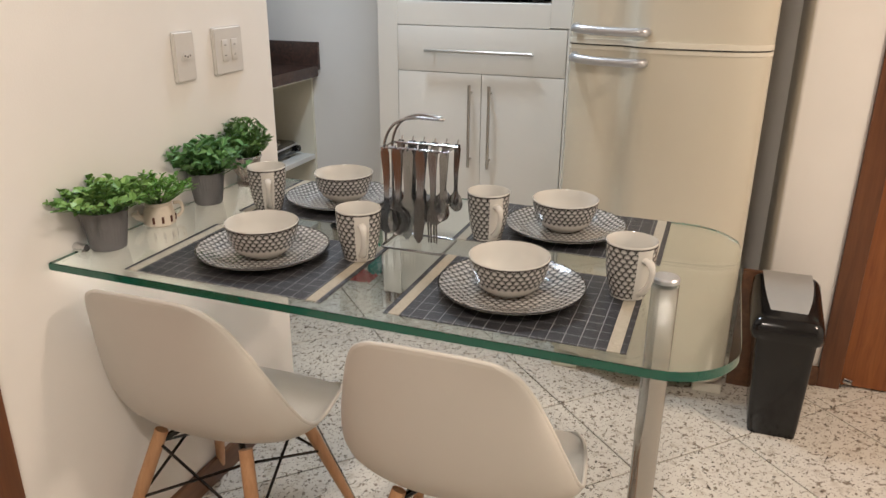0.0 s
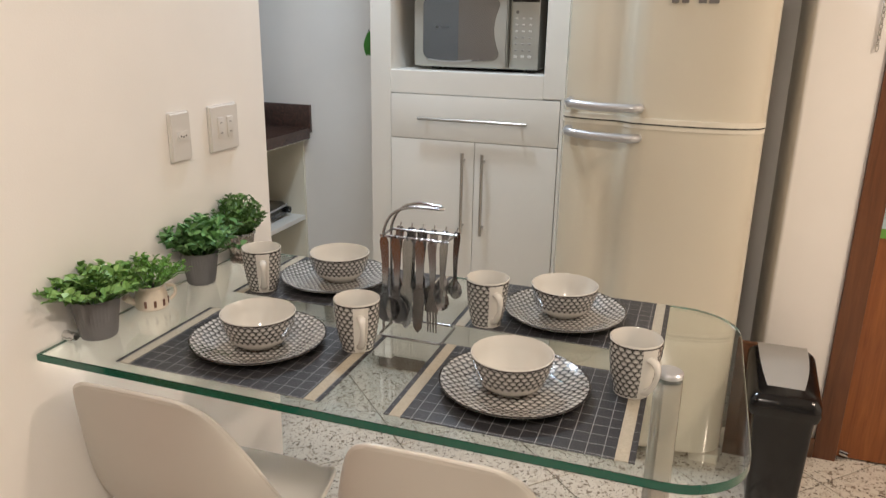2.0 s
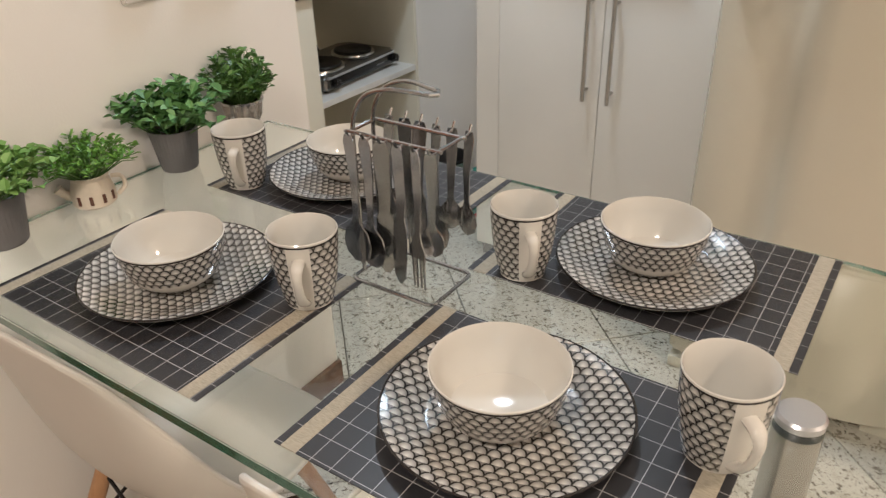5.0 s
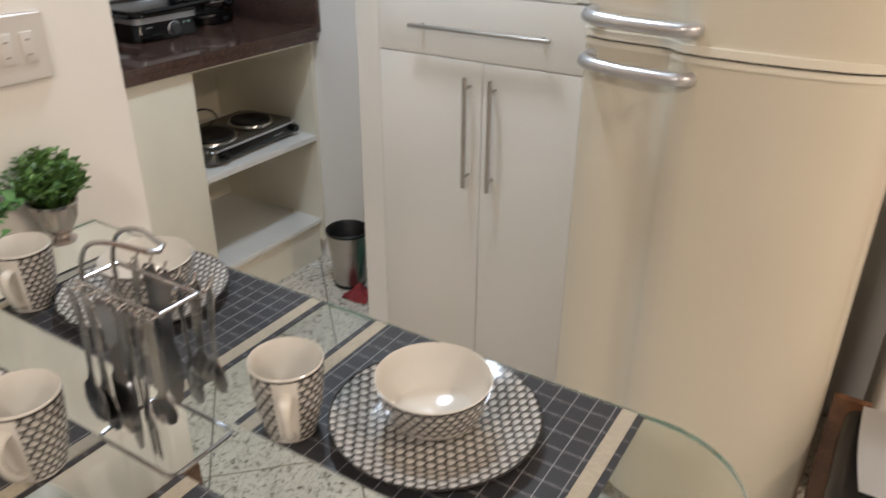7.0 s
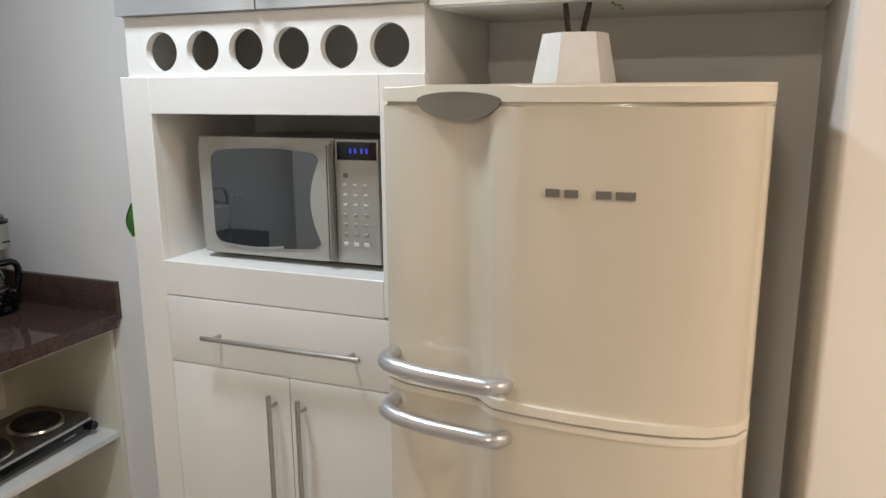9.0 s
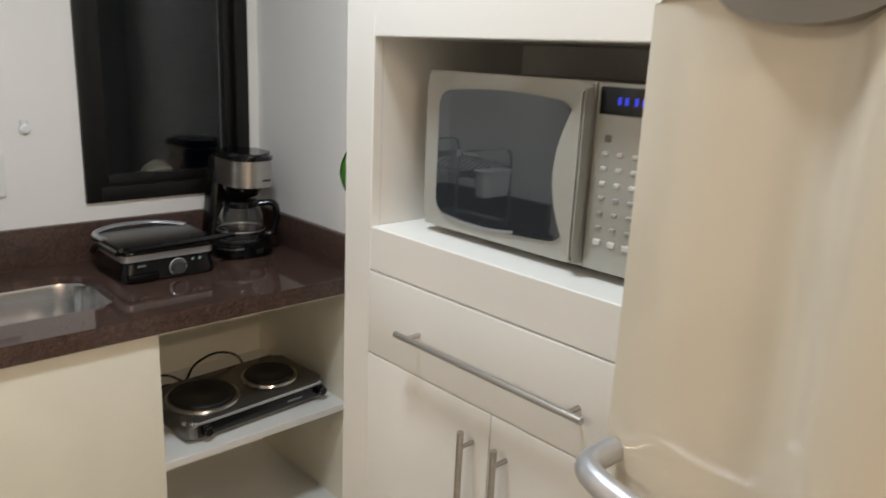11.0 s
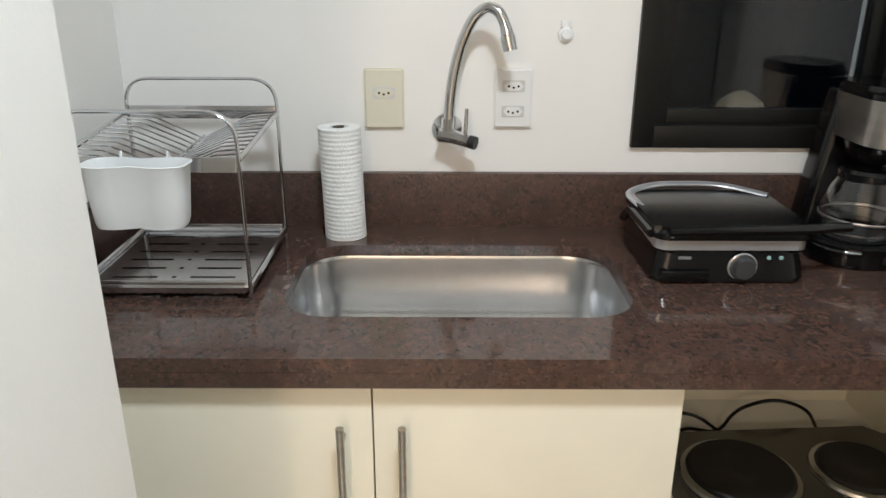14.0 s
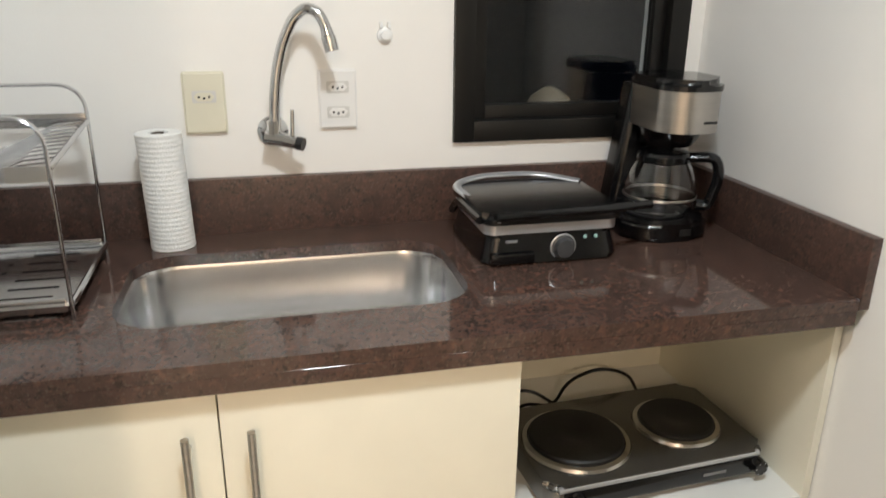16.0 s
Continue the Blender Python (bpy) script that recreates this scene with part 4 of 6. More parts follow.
for i, (x, y) in enumerate(PLATES):
    m = pose(x, y, DZ, 0, 0, (12, 70, -35, 130)[i])
    if i:
        copy_thing(plate0, m)
    else:
        plate0.matrix_basis = m
for i, (x, y) in enumerate(BOWLS):
    m = pose(x, y, DZ + 0.0066, 0, 0, 33 * i)
    if i:
        copy_thing(bowl0, m)
    else:
        bowl0.matrix_basis = m
for i, (x, y, a) in enumerate(MUGS):
    m = pose(x, y, DZ, 0, 0, a)
    if i:
        copy_thing(mug0, m)
    else:
        mug0.matrix_basis = m


# ---- cutlery stand ----
RX0, RX1, RY0, RY1 = 0.388, 0.527, 2.290, 2.388
RZ = GZ + 0.0035
cs = thing("cutlery_stand", 0.457, 2.339, GZ, label="chrome wire cutlery stand with a bent carrying handle", category="cutlery stand")
loop = round_path([(RX0, RY0, RZ), (RX1, RY0, RZ), (RX1, RY1, RZ), (RX0, RY1, RZ)], 0.012, 4, True)
part("base_wire", tube(loop, 0.0028, 8, closed=True), STAND_CHROME, cs)
for y in (2.318, 2.360):
    pts = round_path([(RX0, y, RZ), (RX0, y, 1.065), (RX0 + 0.020, y, 1.102), (RX0 + 0.06, y, 1.117), (0.506, y + (2.339 - y) * 0.55, 1.114)], 0.03, 6)
    part("upright", tube(pts, 0.0030, 10), STAND_CHROME, cs)
part("grip", tube([(0.504, 2.349, 1.114), (0.511, 2.339, 1.113), (0.504, 2.329, 1.114)], 0.0034, 8), STAND_CHROME, cs)
for y in (2.312, 2.366):
    rail = part("rail", tube([(RX0 - 0.004, y, 1.052), (RX1 + 0.006, y, 1.052)], 0.0028, 8), STAND_CHROME, cs)
    for i in range(6):
        x = RX0 + 0.012 + i * 0.0255
        s = -1 if y < 2.339 else 1
        sub("hook", tube(round_path([(x, y, 1.052), (x, y + s * 0.014, 1.050), (x, y + s * 0.022, 1.063)], 0.008, 4), 0.0018, 6), STAND_CHROME, rail)
for x in (RX0, RX1):
    part("cross_wire", tube([(x, 2.312, 1.052), (x, 2.366, 1.052)], 0.0026, 8), STAND_CHROME, cs)


def cutlery(kind):
    """A piece that hangs down from its hole at the origin, seen from -y."""
    t = thing(kind, label={"spoon": "polished steel spoon hanging on the stand", "fork": "polished steel fork hanging on the stand", "knife": "polished steel table knife hanging on the stand", "teaspoon": "small polished steel teaspoon on the stand"}[kind], category=kind, group="hanging cutlery")
    bm = bmesh.new()
    if kind == "teaspoon":
        rows = [(0.006, 0.0045), (-0.004, 0.0062), (-0.05, 0.0045), (-0.09, 0.0032), (-0.098, 0.005), (-0.108, 0.0115), (-0.122, 0.0135), (-0.134, 0.0105), (-0.140, 0.003)]
        bowl_from = 4
    elif kind == "spoon":
        rows = [(0.006, 0.005), (-0.004, 0.0078), (-0.05, 0.0062), (-0.105, 0.0036), (-0.118, 0.006), (-0.130, 0.0165), (-0.150, 0.0205), (-0.168, 0.0165), (-0.178, 0.005)]
        bowl_from = 4
    elif kind == "fork":
        rows = [(0.006, 0.005), (-0.004, 0.0078), (-0.05, 0.0062), (-0.105, 0.0036), (-0.118, 0.007), (-0.130, 0.0125), (-0.142, 0.0128)]
        bowl_from = 99
    else:
        rows = [(0.006, 0.005), (-0.004, 0.0085), (-0.06, 0.0072), (-0.095, 0.0058), (-0.104, 0.0095), (-0.150, 0.0105), (-0.180, 0.008), (-0.190, 0.002)]
        bowl_from = 99
    n = 6
    grid = []
    for i, (z, w) in enumerate(rows):
        line = []
        for k in range(n + 1):
            u = -1 + 2 * k / n
            deep = 0.0
            if i > bowl_from:
                deep = 0.007 * (1 - u * u) * math.sin(math.pi * (i - bowl_from) / (len(rows) - 1 - bowl_from + 0.3))
            bend = 0.004 * math.sin(math.pi * min(1, -z / 0.12)) if z < 0 else 0
            line.append(bm.verts.new((1.28 * w * u, deep + bend, z)))
        grid.append(line)
    for A, B in zip(grid, grid[1:]):
        for k in range(n):
            bm.faces.new((A[k], A[k + 1], B[k + 1], B[k]))
    if kind == "fork":
        for k in range(4):
            x = -0.0128 + 0.0033 + k * 0.0064
            v = [bm.verts.new(p) for p in ((x - 0.0021, 0.002, -0.142), (x + 0.0021, 0.002, -0.142), (x + 0.0012, 0.003, -0.186), (x - 0.0012, 0.003, -0.186))]
            bm.faces.new(v)
    bmesh.ops.recalc_face_normals(bm, faces=bm.faces)
    bmesh.ops.solidify(bm, geom=bm.faces[:], thickness=0.0018)
    part("blade" if kind == "knife" else "body", bm, CUTLERY_STEEL, t, local=True)
    return t


rng = random.Random(4)
made = {}
for row, (y, order) in enumerate(((2.296, ("spoon", "spoon", "knife", "knife", "fork", "teaspoon")), (2.382, ("fork", "fork", "knife", "spoon", "teaspoon", "teaspoon")))):
    for i, kind in enumerate(order):
        x = RX0 + 0.012 + i * 0.0255
        m = pose(x, y, 1.049, rng.uniform(-3, 3), rng.uniform(-2.5, 2.5), (0 if row == 0 else 180) + rng.uniform(-28, 28))
        if kind in made:
            copy_thing(made[kind], m)
        else:
            made[kind] = cutlery(kind)
            made[kind].matrix_basis = m


# ---- potted plants on the table ----
def leaf(bm, p, d, length, width, up, fold=0.25):
    """One small pointed leaf from p along d."""
    d, up = d.normalized(), up.normalized()
    s = d.cross(up)
    if s.length < 1e-4:
        s = Vector((1, 0, 0))
    s.normalize()
    up = s.cross(d)
    a = bm.verts.new(p)
    m0 = bm.verts.new(p + d * length * 0.5 - up * length * 0.06)
    l0 = bm.verts.new(p + d * length * 0.42 + s * width * 0.5 + up * width * fold)
    r0 = bm.verts.new(p + d * length * 0.42 - s * width * 0.5 + up * width * fold)
    l1 = bm.verts.new(p + d * length * 0.78 + s * width * 0.36 + up * width * fold * 0.5)
    r1 = bm.verts.new(p + d * length * 0.78 - s * width * 0.36 + up * width * fold * 0.5)
    t = bm.verts.new(p + d * length - up * length * 0.12)
    for f in ((a, m0, l0), (a, r0, m0), (m0, t, l1), (m0, r1, t), (l0, m0, l1), (r0, r1, m0)):
        bm.faces.new(f)


def bush(rng, base, spread, height, stems, leaves, length, width, droop=0.3, ball=False):
    """Leaves and stems of a small bush that grows from base."""
    fol, stm = bmesh.new(), bmesh.new()
    for i in range(stems):
        a = 2 * math.pi * (i + rng.random()) / stems
        reach = spread * math.sqrt(rng.random())
        tip = Vector((reach * math.cos(a), reach * math.sin(a), height * (0.55 + 0.45 * rng.random()) * (1 - 0.45 * (reach / spread) ** 2)))
        if ball:
            e = math.acos(1 - 1.55 * rng.random())
            tip = Vector((spread * math.sin(e) * math.cos(a), spread * math.sin(e) * math.sin(a), height * 0.5 + height * 0.5 * math.cos(e)))
        start = Vector((0.25 * tip.x, 0.25 * tip.y, 0.0))
        mid = (start + tip) / 2 + Vector((0.1 * tip.x, 0.1 * tip.y, 0.012))
        path = [base + start, base + mid, base + tip]
        merge(stm, tube(path, [0.0013, 0.001, 0.0006], 5))
        for k in range(leaves):
            f = 0.25 + 0.75 * (k + rng.random()) / leaves
            p = (start * (1 - f) + tip * f) + Vector((0, 0, 0.012 * math.sin(math.pi * f)))
            b = rng.uniform(0, 2 * math.pi)
            d = Vector((math.cos(b), math.sin(b), rng.uniform(-droop, 0.7))) + 0.6 * tip.normalized()
            leaf(fol, base + p, d, length * rng.uniform(0.7, 1.25), width * rng.uniform(0.75, 1.2), Vector((rng.uniform(-.4, .4), rng.uniform(-.4, .4), 1)))
    return fol, stm


def keep_off_wall(bm, x, rng):
    """Presses leaves that would reach into the wall back in front of it."""
    edge = X_DIN + 0.003 - x
    for v in bm.verts:
        if v.co.x < edge + 0.012:
            v.co.x = edge + rng.uniform(0.0, 0.012)


def pot_plant(name, label, x, y, pot_profile, pot_mat, pot_label, leaf_mat, soil_r, soil_z, seed, **kw):
    t = thing(name, x, y, GZ + 0.001, label=label, category="potted plant", group="small plants along the wall")
    rng = random.Random(seed)
    bm = lathe(pot_profile, 120)
    if "ribbed" in pot_label:
        for v in bm.verts:
            r = math.hypot(v.co.x, v.co.y)
            if r > 0.03 and 0.004 < v.co.z < soil_z + 0.012:
                k = 1 + 0.012 * math.cos(40 * math.atan2(v.co.y, v.co.x))
                v.co.x *= k
                v.co.y *= k
    pot = part("pot", bm, pot_mat, t, pot_label, local=True)
    part("soil", lathe([(soil_r, soil_z - 0.004), (soil_r * 0.6, soil_z), (0.0, soil_z + 0.002)], 20), SOIL, t, local=True)
    fol, stm = bush(rng, Vector((0, 0, soil_z)), **kw)
    keep_off_wall(fol, x, rng)
    keep_off_wall(stm, x, rng)
    part("stem_tuft", stm, LEAF_DARK, t, "thin green stems", local=True, kind="stuff")
    part("foliage", fol, leaf_mat, t, "small green artificial leaves", local=True)
    return t, pot


grey_pot = [(0.0, 0.0), (0.035, 0.0), (0.037, 0.003), (0.0400, 0.025), (0.0428, 0.045), (0.0458, 0.064), (0.0485, 0.082), (0.0495, 0.085), (0.0475, 0.086), (0.0455, 0.080), (0.045, 0.06), (0.0, 0.06)]
pot_plant("potted_plant", "bushy green artificial plant in a ribbed grey pot", -0.156, 2.084, grey_pot, POT_GREY, "finely ribbed grey pot", LEAF, 0.044, 0.070, 1, spread=0.110, height=0.088, stems=44, leaves=10, length=0.020, width=0.0165, droop=0.4)
grey_pot3 = [(r * 0.93, z * 0.95) for r, z in grey_pot]
pot_plant("potted_plant", "large leafy green artificial plant in a grey pot", -0.158, 2.430, grey_pot3, POT_GREY, "finely ribbed grey pot", LEAF_MID, 0.041, 0.066, 2, spread=0.118, height=0.112, stems=50, leaves=10, length=0.024, width=0.017, droop=0.62)
tp, pot = pot_plant("potted_plant", "feathery green artificial plant in a small painted teapot-shaped pot", -0.158, 2.248, [(0.0, 0.0), (0.032, 0.0), (0.036, 0.004), (0.037, 0.02), (0.033, 0.038), (0.030, 0.048), (0.033, 0.055), (0.031, 0.056), (0.028, 0.048), (0.0, 0.046)], POT_WHITE, "small cream pot with painted brown figures", LEAF_FERN, 0.028, 0.05, 3, spread=0.088, height=0.075, stems=58, leaves=12, length=0.013, width=0.006, droop=0.2)
sub("spout", tube([(-0.022, -0.024, 0.016), (-0.030, -0.036, 0.024), (-0.034, -0.042, 0.034)], [0.010, 0.008, 0.009], 12), POT_WHITE, pot)
sub("handle", tube(round_path([(0.022, 0.026, 0.046), (0.032, 0.040, 0.046), (0.034, 0.044, 0.024), (0.026, 0.030, 0.012)], 0.01, 4), 0.004, 8), POT_WHITE, pot)
BROWN = surface("brown_paint", (0.12, 0.05, 0.03), 0.4)
for a in (-70, -38, -5, 25):
    bm = box(-0.003, -0.001, -0.008, 0.003, 0.001, 0.008, 0.001)
    bm.transform(pose(0.0373 * math.cos(radians(a)), 0.0373 * math.sin(radians(a)), 0.018, 0, 0, a + 90))
    sub("painted_figure", bm, BROWN, pot)

RIBBED = surface("ribbed_silver", (0.50, 0.45, 0.42), 0.22, metal=0.9, var=0.08, scale=20)
t4 = thing("potted_plant", -0.162, 2.606, GZ + 0.001, label="round clipped green artificial bush in a ribbed silver pot", category="potted plant", group="small plants along the wall")
bm = bmesh.new()
prof = [(0.026, 0.0), (0.028, 0.006), (0.018, 0.012), (0.016, 0.018), (0.024, 0.026), (0.036, 0.050), (0.040, 0.078), (0.042, 0.084), (0.038, 0.084), (0.034, 0.06), (0.0, 0.055)]
lathe([(0.0, 0.0)] + prof, 72, bm=bm)
for v in bm.verts:
    r = math.hypot(v.co.x, v.co.y)
    if r > 0.02 and 0.024 < v.co.z < 0.079:
        k = 1 + 0.035 * math.cos(18 * math.atan2(v.co.y, v.co.x))
        v.co.x *= k
        v.co.y *= k
part("pot", bm, RIBBED, t4, "ribbed silver footed pot", local=True)
part("collar", lathe([(0.0425, 0.078), (0.0445, 0.080), (0.0445, 0.085), (0.0425, 0.086)], 40), CHROME, t4, local=True)
fol, stm = bush(random.Random(9), Vector((0, 0, 0.07)), spread=0.066, height=0.115, stems=150, leaves=4, length=0.017, width=0.011, ball=True)
keep_off_wall(fol, -0.162, random.Random(3))
part("stem_tuft", stm, LEAF_DARK, t4, "thin green stems", local=True, kind="stuff")
part("foliage", fol, LEAF_DARK, t4, "dense round ball of small dark leaves", local=True)


# ---- microwave ----
BUTTON_PALE = surface("pale_button", (0.60, 0.59, 0.56), 0.4, bump=0.0)
BUTTON_GREY = surface("grey_button", (0.30, 0.295, 0.28), 0.4, bump=0.0)
FAINT_TEXT = surface("faint_grey_print", (0.085, 0.085, 0.085), 0.5, bump=0.0)
mw = thing("microwave", 0.145, 3.88, 1.282, label="silver microwave oven with a dark window, in the cabinet niche", category="microwave")
MX0, MX1, MY, MZ0, MZ1 = -0.094, 0.388, 3.722, 1.292, 1.578
CASE = surface("silver_grey_case", (0.40, 0.395, 0.355), 0.33, metal=0.3, var=0.04)
part("case", box(MX0 + 0.006, MY + 0.02, MZ0, MX1 - 0.004, 4.02, MZ1 - 0.004, 0.008, 3), CASE, mw)
for x in (MX0 + 0.05, MX1 - 0.06):
    for y in (MY + 0.06, 3.97):
        part("foot", box(x, y, 1.2825, x + 0.03, y + 0.03, MZ0 + 0.002), BLACK, mw)


def front_plate(outline, y0, y1):
    """A slab that faces -y from an outline in x, z."""
    bm = plate_shape(outline, 0, y1 - y0)
    bm.transform(Matrix.Translation((0, y1, 0)) @ Matrix.Rotation(radians(90), 4, "X"))
    return bm


def bulged(x0, z0, x1, z1, bl, br, n=10, bt=0.0):
    """An outline in x, z whose left and right sides and top bow by bl, br, bt."""
    pts = [(x0 - bl * math.sin(math.pi * i / n), z1 + (z0 - z1) * i / n) for i in range(n + 1)]
    pts += [(x0 + (x1 - x0) * i / n, z0 - bt * math.sin(math.pi * i / n)) for i in range(1, n)]
    pts += [(x1 + br * math.sin(math.pi * i / n), z0 + (z1 - z0) * i / n) for i in range(n + 1)]
    pts += [(x1 + (x0 - x1) * i / n, z1 + bt * math.sin(math.pi * i / n)) for i in range(1, n)]
    return pts


def soft_window(x0, z0, x1, z1, r, bow):
    """A rounded rectangle in x, z whose lower and upper edges bow outward."""
    mid = (z0 + z1) / 2
    corners = rounded_rect(x0, z0, x1, z1, r, 6)
    line = []
    for (xa, za), (xb, zb) in zip(corners, corners[1:] + corners[:1]):
        n = 8 if abs(xb - xa) > 0.1 else 1
        line += [(xa + (xb - xa) * i / n, za + (zb - za) * i / n) for i in range(n)]
    return [(x, z + bow * math.sin(math.pi * (x - x0) / (x1 - x0)) * (1 if z > mid else -1) * min(1, abs(z - mid) / (mid - z0))) for x, z in line]


bm = front_plate(bulged(MX0, MZ0 + 0.004, 0.276, MZ1, 0.0, 0.0), MY, MY + 0.02)
bmesh.ops.bevel(bm, geom=[e for e in bm.edges if abs(e.verts[0].co.y - e.verts[1].co.y) < 1e-6 and e.verts[0].co.y < MY + 0.001], offset=0.006, segments=3, affect="EDGES")
mdoor = part("door", bm, CASE, mw)
part("window", front_plate(soft_window(MX0 + 0.036, MZ0 + 0.034, 0.240, MZ1 - 0.034, 0.026, 0.009), MY - 0.003, MY + 0.004), OVEN_GLASS, mdoor, "dark glossy door window")
cres = [(0.270 - 0.044 * math.sin(math.pi * i / 14), MZ0 + 0.012 + (MZ1 - MZ0 - 0.022) * i / 14) for i in range(15)] + [(0.2755 - 0.000 * math.sin(math.pi * i / 14), MZ1 - 0.010 - (MZ1 - MZ0 - 0.022) * i / 14) for i in range(15)]
bm = front_plate(cres, MY - 0.022, MY - 0.002)
bmesh.ops.bevel(bm, geom=[e for e in bm.edges if abs(e.verts[0].co.y - e.verts[1].co.y) < 1e-6 and e.verts[0].co.y < MY - 0.02], offset=0.005, segments=3, affect="EDGES")
part("handle", bm, CASE, mdoor, "curved silver door handle")
bm = front_plate([(MX0 + 0.058 + 0.172 * i / 12, MZ0 + 0.030 - 0.009 * math.sin(math.pi * (0.1 + 0.82 * i / 12))) for i in range(13)] + [(MX0 + 0.230 - 0.172 * i / 12, MZ0 + 0.0345 - 0.009 * math.sin(math.pi * (0.92 - 0.82 * i / 12))) for i in range(13)], MY - 0.004, MY)
part("trim", bm, SILVER, mdoor)
part("mark", box(-0.008, MY - 0.0036, 1.433, 0.004, MY - 0.002, 1.445), FAINT_TEXT, mdoor)
part("mark", box(0.010, MY - 0.0036, 1.437, 0.046, MY - 0.002, 1.442), FAINT_TEXT, mdoor)
panel = part("control_panel", box(0.279, MY + 0.001, MZ0 + 0.004, MX1, MY + 0.02, MZ1, 0.004), CASE, mw)
part("display", box(0.286, MY - 0.001, 1.532, 0.384, MY + 0.004, 1.572, 0.002), BLACK, panel, "black display")
GLOW, _nt, _b = nodes_of("blue_digits")
_b.inputs["Base Color"].default_value = (0.02, 0.03, 0.4, 1)
_b.inputs["Emission Color"].default_value = (0.06, 0.08, 1.0, 1)
_b.inputs["Emission Strength"].default_value = 0.7
for i in range(4):
    part("digit", box(0.318 + i * 0.012 + (0.004 if i > 1 else 0), MY - 0.0018, 1.547, 0.3235 + i * 0.012 + (0.004 if i > 1 else 0), MY - 0.0006, 1.558), GLOW, panel, "glowing blue digit")
part("button", box(0.300, MY - 0.001, 1.492, 0.311, MY + 0.003, 1.503, 0.002), GREY_TEXT, panel)
for r in range(7):
    for c in range(3):
        big = r == 6
        w, h = (0.010, 0.006) if not big else (0.013, 0.009)
        x, z = 0.303 + c * 0.026, 1.476 - r * 0.0225
        part("button", box(x - w / 2, MY - 0.0012, z - h / 2, x + w / 2, MY + 0.003, z + h / 2, 0.001, 1), BUTTON_PALE if (r in (0, 1, 2, 6)) else BUTTON_GREY, panel)

# ---- coffee maker ----
KX, KY = -1.185, 3.900
cm = thing("coffee_maker", KX, KY, CZ, label="black and steel drip coffee maker with a glass jug", category="coffee maker")
bm = plate_shape(rounded_rect(-1.318, KY - 0.095, -1.085, KY + 0.09, 0.06), CZ + 0.0005, CZ + 0.038)
bmesh.ops.bevel(bm, geom=[e for e in bm.edges if abs(e.verts[0].co.z - e.verts[1].co.z) < 1e-6], offset=0.008, segments=3, affect="EDGES")
part("base", bm, BLACK, cm)
bm = plate_shape(rounded_rect(-1.318, KY - 0.072, -1.250, KY + 0.080, 0.022), CZ + 0.030, 1.262)
for v in bm.verts:
    if v.co.z > 1.2 and v.co.y < KY:
        v.co.y += 0.034
part("column", bm, BLACK, cm, "black water tank at the back")
bm = plate_shape(rounded_rect(-1.300, KY - 0.040, -1.095, KY + 0.094, 0.060), 1.184, 1.265)
part("steel_band", bm, STEEL, cm, "brushed steel band round the head")
bm = plate_shape(rounded_rect(-1.303, KY - 0.043, -1.092, KY + 0.097, 0.062), 1.265, 1.287)
bmesh.ops.bevel(bm, geom=[e for e in bm.edges if abs(e.verts[0].co.z - e.verts[1].co.z) < 1e-6 and e.verts[0].co.z > 1.28], offset=0.012, segments=3, affect="EDGES")
part("lid", bm, BLACK, cm)
bm = lathe([(0.0, 1.148), (0.046, 1.148), (0.058, 1.164), (0.064, 1.184), (0.0, 1.184)], 32)
bm.transform(Matrix.Translation((KX - 0.005, KY + 0.020, 0)))
part("filter_holder", bm, BLACK, cm)
part("mark", box(-1.0955, KY + 0.036, 1.203, -1.0942, KY + 0.064, 1.208), BLACK, cm)
bm = lathe([(0.0, CZ + 0.038), (0.060, CZ + 0.038), (0.062, CZ + 0.041), (0.0, CZ + 0.042)], 32)
bm.transform(Matrix.Translation((KX + 0.005, KY, 0)))
part("hot_plate", bm, BLACK_MATTE, cm)
part("switch", box(-1.0865, KY + 0.005, CZ + 0.012, -1.083, KY + 0.03, CZ + 0.026, 0.001), BLACK_MATTE, cm)

jug = thing("coffee_jug", KX + 0.012, KY + 0.002, CZ + 0.0425, label="clear glass coffee jug with a black handle, empty", category="jug")
bm = lathe([(0.0, 0.0), (0.056, 0.0), (0.067, 0.010), (0.0745, 0.036), (0.072, 0.062), (0.061, 0.092), (0.051, 0.112), (0.049, 0.118), (0.047, 0.118), (0.049, 0.111), (0.059, 0.091), (0.070, 0.061), (0.0725, 0.036), (0.065, 0.011), (0.055, 0.002), (0.0, 0.002)], 44)
jb = part("glass_body", bm, CLEAR, jug, "clear round glass body", local=True)
jb.visible_shadow = False
part("collar", lathe([(0.0495, 0.108), (0.0540, 0.108), (0.0550, 0.121), (0.050, 0.1270), (0.0, 0.1300), (0.0, 0.126), (0.048, 0.123)], 40), BLACK, jug, "black plastic collar and lid", local=True)
part("band", lathe([(0.0748, 0.034), (0.0754, 0.035), (0.0754, 0.038), (0.0748, 0.039)], 40), STEEL, jug, local=True)
a = radians(62)
c_, s_ = math.cos(a), math.sin(a)
pts = round_path([(0.050 * c_, 0.050 * s_, 0.116), (0.104 * c_, 0.104 * s_, 0.120), (0.114 * c_, 0.114 * s_, 0.080), (0.098 * c_, 0.098 * s_, 0.016), (0.074 * c_, 0.074 * s_, 0.020)], 0.022, 5)
part("handle", tube(pts, 0.011, 12, flat=1.3), BLACK, jug, "black plastic handle", local=True)

cm.matrix_basis = pose(KX + 0.010, KY + 0.001, CZ)
jug.matrix_basis = pose(KX + 0.022, KY + 0.003, CZ + 0.0425)

